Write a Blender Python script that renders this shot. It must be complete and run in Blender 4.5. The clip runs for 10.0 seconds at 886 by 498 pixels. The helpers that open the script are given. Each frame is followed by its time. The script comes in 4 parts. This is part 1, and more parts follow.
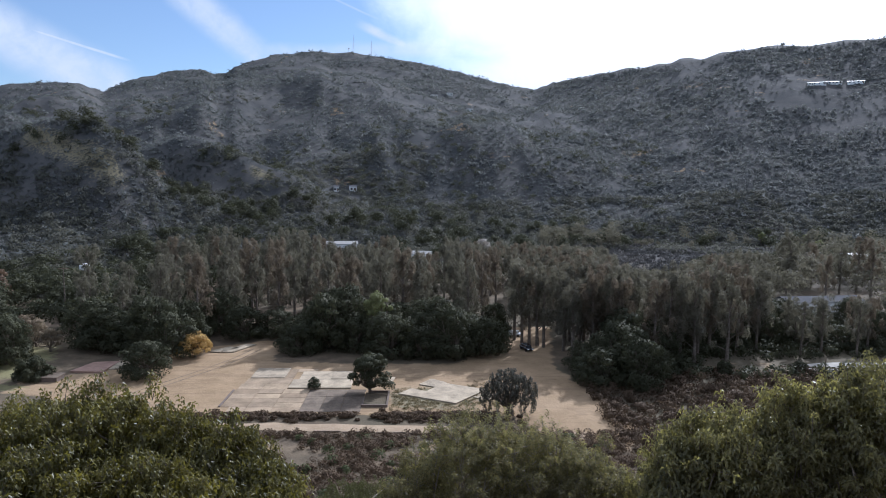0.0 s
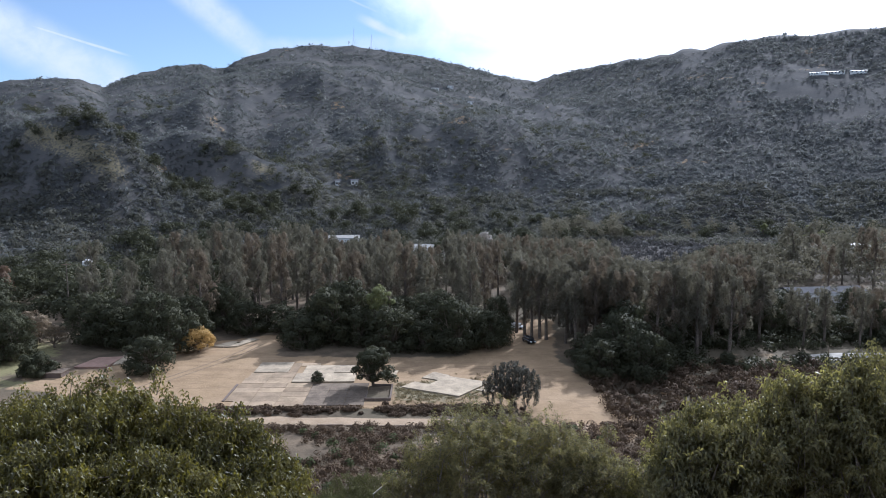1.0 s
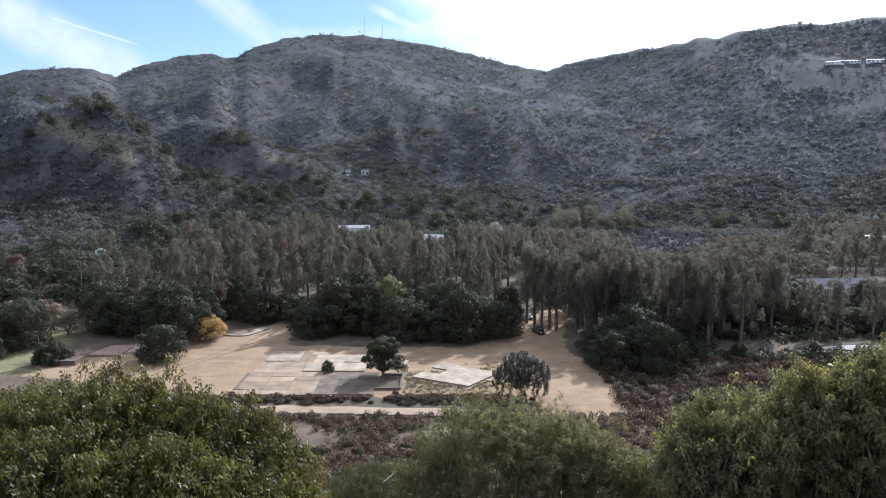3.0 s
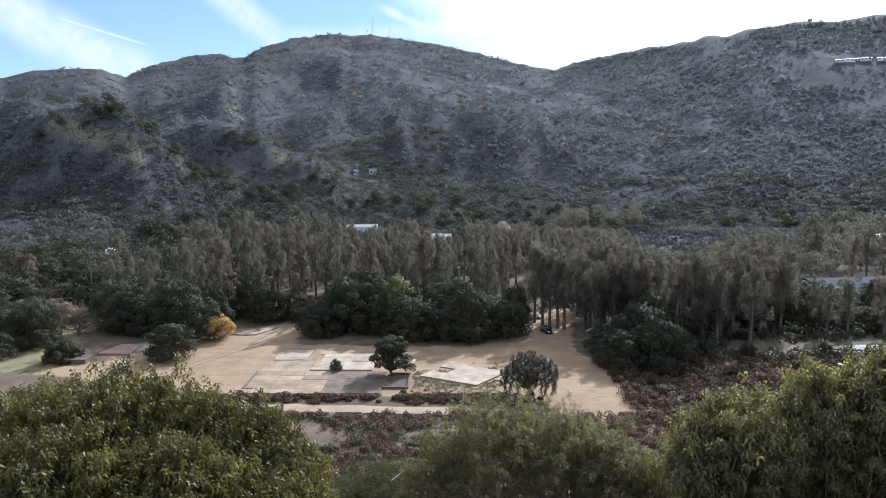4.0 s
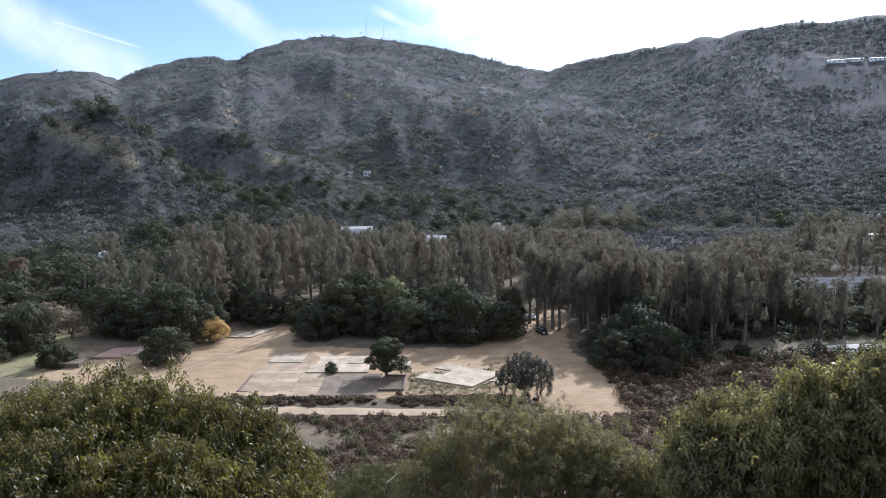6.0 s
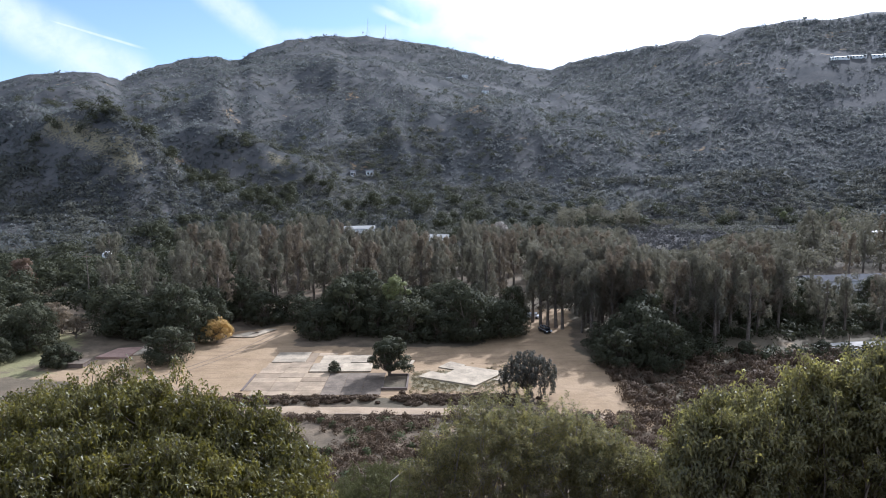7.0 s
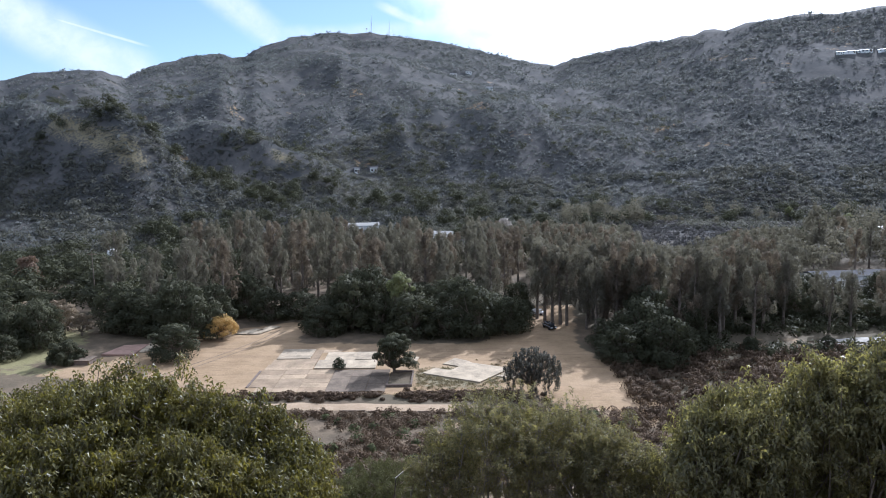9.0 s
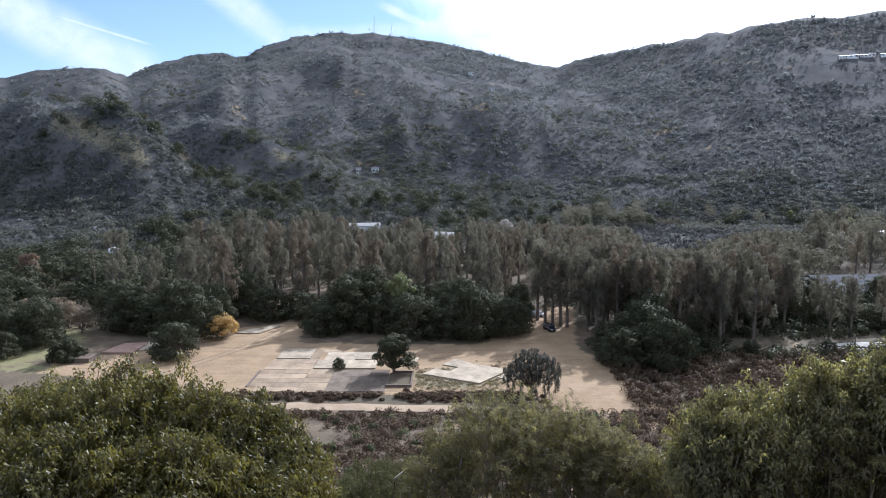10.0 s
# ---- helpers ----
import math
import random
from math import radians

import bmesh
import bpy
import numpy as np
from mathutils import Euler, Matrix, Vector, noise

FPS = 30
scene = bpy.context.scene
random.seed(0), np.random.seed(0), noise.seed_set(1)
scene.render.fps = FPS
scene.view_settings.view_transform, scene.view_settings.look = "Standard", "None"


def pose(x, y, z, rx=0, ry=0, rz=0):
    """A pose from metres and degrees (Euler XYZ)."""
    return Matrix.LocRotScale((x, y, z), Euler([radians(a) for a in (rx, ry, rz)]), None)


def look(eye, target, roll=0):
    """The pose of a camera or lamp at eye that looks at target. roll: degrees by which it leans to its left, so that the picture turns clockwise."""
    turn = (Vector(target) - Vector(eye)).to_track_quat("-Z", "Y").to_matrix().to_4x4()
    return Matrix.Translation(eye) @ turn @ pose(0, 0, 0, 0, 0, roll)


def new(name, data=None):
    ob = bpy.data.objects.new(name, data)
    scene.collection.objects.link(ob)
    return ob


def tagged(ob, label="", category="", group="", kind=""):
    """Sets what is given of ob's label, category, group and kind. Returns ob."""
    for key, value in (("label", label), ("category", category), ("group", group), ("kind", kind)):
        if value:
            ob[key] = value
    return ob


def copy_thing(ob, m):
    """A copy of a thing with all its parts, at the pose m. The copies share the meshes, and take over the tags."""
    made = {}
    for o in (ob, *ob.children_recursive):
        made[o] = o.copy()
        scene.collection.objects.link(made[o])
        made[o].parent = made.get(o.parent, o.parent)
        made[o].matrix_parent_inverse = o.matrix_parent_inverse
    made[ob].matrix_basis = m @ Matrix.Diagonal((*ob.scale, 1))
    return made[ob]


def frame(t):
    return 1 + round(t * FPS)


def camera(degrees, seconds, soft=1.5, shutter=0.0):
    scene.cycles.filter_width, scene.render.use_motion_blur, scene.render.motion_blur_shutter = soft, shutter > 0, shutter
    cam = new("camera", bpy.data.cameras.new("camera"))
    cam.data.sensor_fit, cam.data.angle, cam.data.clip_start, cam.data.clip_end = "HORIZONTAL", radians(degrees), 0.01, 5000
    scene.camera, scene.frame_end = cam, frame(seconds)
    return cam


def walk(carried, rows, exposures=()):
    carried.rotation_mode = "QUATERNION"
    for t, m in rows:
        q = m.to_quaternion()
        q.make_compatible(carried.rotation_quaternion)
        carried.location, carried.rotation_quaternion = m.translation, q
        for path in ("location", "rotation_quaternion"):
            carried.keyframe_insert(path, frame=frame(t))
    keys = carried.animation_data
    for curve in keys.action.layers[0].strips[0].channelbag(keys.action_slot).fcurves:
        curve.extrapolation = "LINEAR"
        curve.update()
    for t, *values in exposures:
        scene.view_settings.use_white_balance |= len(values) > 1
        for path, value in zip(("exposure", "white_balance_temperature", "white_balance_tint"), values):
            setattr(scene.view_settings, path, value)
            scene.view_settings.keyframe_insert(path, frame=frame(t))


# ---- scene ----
# Camera: hand-held on the brink of a hill, 44 m above the valley floor, turning a little.
# seconds, yaw, pitch, roll, and the sway of the arm in x and z
TURNS = [
    (0.0, -1.422, -6.448, -0.463, 0.011, 44.015), (0.5, -1.145, -7.086, -0.290, -0.003, 44.009), (1.0, -1.304, -7.020, -0.023, 0.001, 44.013),
    (1.5, -0.868, -7.361, 0.013, -0.010, 44.009), (2.0, -0.610, -7.305, 0.091, -0.008, 44.008), (2.5, -0.699, -7.697, -0.093, -0.013, 44.005),
    (4.0, 0.237, -7.925, 0.022, -0.007, 44.000), (4.5, 0.000, -7.934, 0.000, 0.000, 44.000), (5.0, -0.079, -7.762, 0.148, 0.003, 44.001),
    (5.5, -0.264, -7.756, 0.136, 0.005, 43.996), (7.0, -0.037, -7.871, 0.493, 0.004, 43.994), (7.5, 0.171, -7.817, 0.350, 0.011, 43.998),
    (8.0, 0.256, -7.936, 0.481, 0.017, 43.994), (8.5, 0.066, -7.792, 0.636, 0.014, 43.997), (9.0, 0.297, -8.153, 0.700, 0.010, 43.994),
    (9.5, 0.283, -8.213, 0.457, 0.010, 43.999), (10.0, 0.438, -8.081, 0.218, 0.005, 43.993)]
cam = camera(67.02, 10.0, soft=0.9)
walk(cam, [(t, pose(x, 0.0, z, 90 + pitch, roll, yaw)) for t, yaw, pitch, roll, x, z in TURNS],
     exposures=((0.0, 1.1, 5250.0, 14.0), (1.0, 1.25, 5250.0, 14.0), (4.0, 1.5, 5250.0, 14.0), (10.0, 1.5, 5250.0, 14.0)))

# ---- light ----
SUN_AZ, SUN_EL = 33.0, 32.5  # degrees right of ahead, above the horizon
sun_way = Vector((math.sin(radians(SUN_AZ)) * math.cos(radians(SUN_EL)),
                  math.cos(radians(SUN_AZ)) * math.cos(radians(SUN_EL)), math.sin(radians(SUN_EL))))
sun = new("sun", bpy.data.lights.new("sun", "SUN"))
sun.data.energy, sun.data.angle, sun.data.color = 3.1, radians(0.5), (1.0, 0.94, 0.85)
sun.matrix_world = look(sun_way * 500, (0, 0, 0))


class Nodes:
    """Short hand for node trees."""

    def __init__(self, tree):
        self.t = tree
        tree.nodes.clear()

    def add(self, kind, **kw):
        n = self.t.nodes.new(kind)
        if "operation" in kw:
            n.operation = kw["operation"]
        if "use_clamp" in kw:
            n.use_clamp = kw["use_clamp"]
        if "interpolation_type" in kw:
            n.interpolation_type = kw["interpolation_type"]
        if "data_type" in kw:
            n.data_type, n.blend_type = kw["data_type"], kw["blend_type"]
        if "attribute_name" in kw:
            n.attribute_name = kw["attribute_name"]
        return n

    def link(self, a, b):
        self.t.links.new(a, b)

    def put(self, socket, v):
        if isinstance(v, (int, float, tuple)):
            socket.default_value = v
        else:
            self.link(v, socket)

    def math(self, op, a, b=0.0, c=0.0, clamp=False):
        n = self.add("ShaderNodeMath", operation=op, use_clamp=clamp)
        for i, v in enumerate((a, b, c)):
            self.put(n.inputs[i], v)
        return n.outputs[0]

    def step(self, v, lo, hi, a=0.0, b=1.0):
        n = self.add("ShaderNodeMapRange", interpolation_type="SMOOTHSTEP")
        for i, w in enumerate((v, lo, hi, a, b)):
            self.put(n.inputs[i], w)
        return n.outputs[0]

    def mix(self, fac, a, b, mode="MIX"):
        n = self.add("ShaderNodeMix", data_type="RGBA", blend_type=mode)
        self.put(n.inputs[0], fac)
        self.put(n.inputs[6], a if not isinstance(a, tuple) else (*a[:3], 1.0))
        self.put(n.inputs[7], b if not isinstance(b, tuple) else (*b[:3], 1.0))
        return n.outputs[2]

    def noise(self, scale, detail=4.0, vec=None, rough=0.55, dist=0.0):
        n = self.add("ShaderNodeTexNoise")
        n.inputs["Scale"].default_value, n.inputs["Detail"].default_value = scale, detail
        n.inputs["Roughness"].default_value, n.inputs["Distortion"].default_value = rough, dist
        if vec is not None:
            self.link(vec, n.inputs["Vector"])
        return n.outputs["Fac"]


# sky: clear winter blue with thin streaks of cirrus, and a bright veil of it round the sun
world = bpy.data.worlds.new("sky")
scene.world = world
world.use_nodes = True
k = Nodes(world.node_tree)
sky = k.add("ShaderNodeTexSky")
sky.sky_type, sky.sun_disc = "NISHITA", False
sky.sun_elevation, sky.sun_rotation = radians(SUN_EL), radians(SUN_AZ)
sky.altitude, sky.air_density, sky.dust_density, sky.ozone_density = 300.0, 1.0, 0.4, 2.0
way = k.add("ShaderNodeTexCoord").outputs["Generated"]
sep = k.add("ShaderNodeSeparateXYZ")
k.link(way, sep.inputs[0])
az = k.math("MULTIPLY", k.math("ARCTAN2", sep.outputs[0], sep.outputs[1]), 57.2958)
el = k.math("MULTIPLY", k.math("ARCSINE", sep.outputs[2]), 57.2958)
wisp = k.noise(9.0, 6.0, way, 0.6, 0.6)
fine = k.noise(34.0, 5.0, way, 0.6, 0.3)


def streak(a0, e0, a1, e1, width, strength, ragged):
    """A cloud band along a line of the sky, in degrees of azimuth and elevation."""
    length = math.hypot(a1 - a0, e1 - e0)
    ux, uy = (a1 - a0) / length, (e1 - e0) / length
    du, dv = k.math("SUBTRACT", az, a0), k.math("SUBTRACT", el, e0)
    along = k.math("ADD", k.math("MULTIPLY", du, ux), k.math("MULTIPLY", dv, uy))
    across = k.math("SUBTRACT", k.math("MULTIPLY", dv, ux), k.math("MULTIPLY", du, uy))
    across = k.math("ADD", across, k.math("MULTIPLY", k.math("SUBTRACT", wisp, 0.5), ragged))
    body = k.step(k.math("ABSOLUTE", across), width * 0.15, width, 1.0, 0.0)
    ends = k.math("MULTIPLY", k.step(along, -1.0, 1.0), k.step(along, length - 1.0, length + 1.0, 1.0, 0.0))
    grain = k.step(fine, 0.25, 0.7, 0.55, 1.0)
    return k.math("MULTIPLY", k.math("MULTIPLY", body, ends), k.math("MULTIPLY", grain, strength))


cloud = None
for spec in ((-36.5, 12.2, -23.5, 5.7, 2.6, 1.0, 1.2), (-29.85, 9.95, -23.75, 8.4, 0.16, 0.95, 0.1),
             (-20.0, 14.2, -13.4, 8.8, 1.7, 0.85, 1.2), (-5.2, 11.9, -1.6, 10.3, 0.5, 1.0, 0.5),
             (-14.0, 9.4, 2.0, 10.4, 1.0, 0.6, 0.9), (-8.5, 14.2, -4.5, 12.6, 0.12, 0.4, 0.2),
             (-34.0, 18.0, -12.0, 22.0, 1.6, 0.5, 2.5)):
    s = streak(*spec)
    cloud = s if cloud is None else k.math("MAXIMUM", cloud, s)
dot = k.add("ShaderNodeVectorMath", operation="DOT_PRODUCT")
k.link(way, dot.inputs[0])
dot.inputs[1].default_value = sun_way
away = k.math("MULTIPLY", k.math("ARCCOSINE", dot.outputs["Value"]), 57.2958)
away = k.math("ADD", away, k.math("MULTIPLY", k.math("SUBTRACT", wisp, 0.5), 8.0))
veil = k.step(away, 33.0, 41.0, 1.0, 0.0)
# thin cirrus over the rest of the sky, added above the view as fill light
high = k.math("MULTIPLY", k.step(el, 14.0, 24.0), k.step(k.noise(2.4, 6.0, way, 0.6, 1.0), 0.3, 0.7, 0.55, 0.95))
base = k.mix(1.0, sky.outputs[0], (0.88, 0.89, 0.9), "MULTIPLY")
base = k.mix(0.14, base, (5.0, 5.05, 5.1))
base = k.mix(cloud, base, (6.0, 6.25, 6.5))
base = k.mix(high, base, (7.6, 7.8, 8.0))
base = k.mix(veil, base, (9.5, 9.5, 9.7))
# the glow that thin cirrus spreads round the sun
base = k.mix(k.step(away, 4.0, 30.0, 1.0, 0.0), base, (22.0, 21.5, 21.0))
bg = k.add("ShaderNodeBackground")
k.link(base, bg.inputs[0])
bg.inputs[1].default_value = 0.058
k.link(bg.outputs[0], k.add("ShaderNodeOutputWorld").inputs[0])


# ---- materials ----
def material(name):
    m = bpy.data.materials.new(name)
    m.use_nodes = True
    return m, Nodes(m.node_tree)


def finish(k, shader):
    k.link(shader, k.add("ShaderNodeOutputMaterial").inputs[0])


def surface(k, colour, rough=0.8, bump=None, strength=0.3, distance=0.05, metal=0.0, spec=0.4):
    p = k.add("ShaderNodeBsdfPrincipled")
    k.put(p.inputs["Base Color"], colour if not isinstance(colour, tuple) else (*colour[:3], 1.0))
    k.put(p.inputs["Roughness"], rough)
    p.inputs["Metallic"].default_value = metal
    p.inputs["Specular IOR Level"].default_value = spec
    if bump is not None:
        b = k.add("ShaderNodeBump")
        b.inputs["Strength"].default_value, b.inputs["Distance"].default_value = strength, distance
        k.link(bump, b.inputs["Height"])
        k.link(b.outputs[0], p.inputs["Normal"])
    return p.outputs[0]


def plain(name, colour, rough=0.7, scale=3.0, vary=0.25, metal=0.0, relief=0.02, cracks=0.0):
    """A painted, cast or rusted surface with stains at two scales."""
    m, k = material(name)
    pos = k.add("ShaderNodeTexCoord").outputs["Object"]
    a, b = k.noise(scale, 5.0, pos), k.noise(scale * 9, 3.0, pos)
    f = k.math("ADD", k.math("MULTIPLY", a, 0.65), k.math("MULTIPLY", b, 0.35))
    dark = tuple(c * (1 - vary * 1.6) for c in colour)
    light = tuple(min(1, c * (1 + vary)) for c in colour)
    c = k.mix(k.step(f, 0.3, 0.7), dark, light)
    if cracks:
        v = k.add("ShaderNodeTexVoronoi")
        v.feature = "DISTANCE_TO_EDGE"
        v.inputs["Scale"].default_value = 0.22
        bend = k.mix(0.12, pos, k.add("ShaderNodeTexNoise").outputs["Color"])
        k.link(bend, v.inputs["Vector"])
        c = k.mix(k.step(v.outputs["Distance"], 0.0, 0.03, cracks, 0.0), c, tuple(q * 0.4 for q in colour))
        c = k.mix(k.step(k.noise(1.3, 5.0, pos, 0.7), 0.58, 0.66, 0.0, 0.4), c, tuple(q * 0.62 for q in colour))
        info = k.add("ShaderNodeObjectInfo")
        c = k.mix(1.0, c, k.mix(info.outputs["Random"], (0.86, 0.84, 0.82), (1.1, 1.08, 1.04)), "MULTIPLY")
    finish(k, surface(k, c, rough, f, 0.4, relief, metal, 0.12 if rough > 0.8 else 0.4))
    return m


def leaves(name, dark, light, lit=0.3, rough=0.65, spec=0.2, patch=0.5, glow=(1.2, 1.2, 1.1), share=(0.4, 0.3, 0.3)):
    """Foliage: every leaf takes a shade between two greens; sunlight comes through it."""
    m, k = material(name)
    geo = k.add("ShaderNodeNewGeometry")
    info = k.add("ShaderNodeObjectInfo")
    clump = k.noise(patch, 3.0, k.add("ShaderNodeTexCoord").outputs["Object"])
    f = k.math("ADD", k.math("MULTIPLY", geo.outputs["Random Per Island"], share[0]), k.math("MULTIPLY", info.outputs["Random"], share[1]))
    f = k.math("ADD", f, k.math("MULTIPLY", k.step(clump, 0.35, 0.65), share[2]))
    c = k.mix(f, dark, light)
    t = k.add("ShaderNodeBsdfTranslucent")
    k.link(k.mix(1.0, c, glow, "MULTIPLY"), t.inputs[0])
    x = k.add("ShaderNodeMixShader")
    x.inputs[0].default_value = lit
    s = surface(k, c, rough, spec=spec)
    k.link(s, x.inputs[1])
    k.link(t.outputs[0], x.inputs[2])
    finish(k, x.outputs[0])
    return m


SUMAC = leaves("sumac_leaves", (0.042, 0.041, 0.015), (0.17, 0.15, 0.042), 0.48, 0.45, 0.35, glow=(1.4, 1.35, 0.55), share=(0.6, 0.1, 0.3))
LAUREL = leaves("laurel_leaves", (0.065, 0.062, 0.034), (0.24, 0.22, 0.105), 0.55, 0.45, 0.35, glow=(1.4, 1.35, 0.7), share=(0.65, 0.1, 0.25))
MAHOGANY = leaves("grey_green_leaves", (0.07, 0.066, 0.038), (0.235, 0.212, 0.108), 0.55, 0.5, 0.25, glow=(1.35, 1.3, 0.75), share=(0.65, 0.1, 0.25))
OAK = leaves("oak_leaves", (0.034, 0.036, 0.02), (0.072, 0.073, 0.041), 0.3, 0.75, 0.15)
EUC = leaves("eucalyptus_leaves", (0.09, 0.084, 0.063), (0.154, 0.141, 0.104), 0.5, 0.8, 0.15, 0.15)
EUCBROWN = leaves("brown_eucalyptus_leaves", (0.1, 0.08, 0.058), (0.168, 0.135, 0.098), 0.5, 0.8, 0.15, 0.15)
REDDISH = leaves("russet_leaves", (0.12, 0.08, 0.055), (0.2, 0.135, 0.09), 0.4)
YELLOW = leaves("yellow_leaves", (0.34, 0.215, 0.075), (0.58, 0.41, 0.16), 0.5)
LIME = leaves("lime_leaves", (0.13, 0.14, 0.06), (0.24, 0.25, 0.11), 0.4)
BLOSSOM = leaves("pale_leaves", (0.2, 0.175, 0.15), (0.38, 0.34, 0.3), 0.3)
TWIGGY = leaves("tawny_twigs", (0.13, 0.1, 0.066), (0.27, 0.21, 0.14), 0.3, 0.7)
PEPPER = leaves("pepper_leaves", (0.05, 0.048, 0.038), (0.105, 0.098, 0.076), 0.3)
SCRUB = leaves("scrub_leaves", (0.054, 0.037, 0.025), (0.112, 0.078, 0.05), 0.25, 0.8, 0.1)
SCRUBGREEN = leaves("scrub_green", (0.045, 0.052, 0.026), (0.10, 0.112, 0.05), 0.3, 0.8, 0.1)
DEEPGREEN = leaves("deep_green_leaves", (0.06, 0.06, 0.02), (0.122, 0.12, 0.042), 0.4, 0.6, 0.2)
DRYWEED = leaves("dry_weeds", (0.13, 0.105, 0.06), (0.22, 0.18, 0.10), 0.4, 0.8, 0.1)
CHAPARRAL = leaves("chaparral", (0.076, 0.074, 0.073), (0.115, 0.108, 0.103), 0.15, 0.9, 0.05, 0.028, share=(0.22, 0.0, 0.78))
# far brush leans grey-blue, with distance haze put into the base colour
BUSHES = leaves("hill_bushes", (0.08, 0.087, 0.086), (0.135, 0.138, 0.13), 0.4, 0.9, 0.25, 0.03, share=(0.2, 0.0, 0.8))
FOOTBRUSH = leaves("foothill_leaves", (0.056, 0.058, 0.046), (0.108, 0.106, 0.084), 0.35, 0.9, 0.15, 0.03, share=(0.3, 0.0, 0.7))
BARK = plain("grey_bark", (0.16, 0.13, 0.10), 0.9, 4.0, 0.35)
STEM = plain("grey_stem", (0.21, 0.185, 0.155), 0.85, 6.0, 0.3)
PALEBARK = plain("pale_bark", (0.15, 0.125, 0.1), 0.85, 2.0, 0.35)
CONCRETE = [plain("concrete_%s" % n, c, 0.9, 0.35, 0.2, cracks=0.16) for n, c in
            (("grey", (0.272, 0.21, 0.145)), ("worn", (0.228, 0.173, 0.118)), ("warm", (0.285, 0.22, 0.15)))]
PALE = plain("concrete_pale", (0.335, 0.28, 0.205), 0.9, 0.4, 0.24, cracks=0.2)
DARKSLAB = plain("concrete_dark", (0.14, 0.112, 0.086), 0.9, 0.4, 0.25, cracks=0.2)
BROWNWALL = plain("brown_block", (0.14, 0.11, 0.09), 0.9, 1.5, 0.2)
REDSLAB = plain("red_slab", (0.29, 0.19, 0.145), 0.9, 0.6, 0.15)
WHITE = plain("white_paint", (0.75, 0.74, 0.71), 0.6, 0.5, 0.08)
ROOFGREY = plain("grey_roof", (0.07, 0.07, 0.075), 1.0, 0.6, 0.12)
PALEROOF = plain("pale_roof", (0.27, 0.26, 0.24), 0.9, 0.6, 0.1)
GLASS = plain("window_glass", (0.03, 0.035, 0.04), 0.08, 1.0, 0.1)
STEEL = plain("galvanised_steel", (0.5, 0.5, 0.5), 0.45, 2.0, 0.15, 0.9)
WOOD = plain("weathered_timber", (0.2, 0.15, 0.11), 0.85, 3.0, 0.3)
BLACKPAINT = plain("black_paint", (0.02, 0.02, 0.022), 0.15, 1.0, 0.1)
WHITEPAINT = plain("car_white", (0.7, 0.7, 0.7), 0.2, 1.0, 0.05)
RUBBER = plain("rubber", (0.02, 0.02, 0.02), 0.8, 5.0, 0.2)
ASPHALT = plain("pale_asphalt", (0.32, 0.3, 0.265), 0.95, 0.5, 0.12)


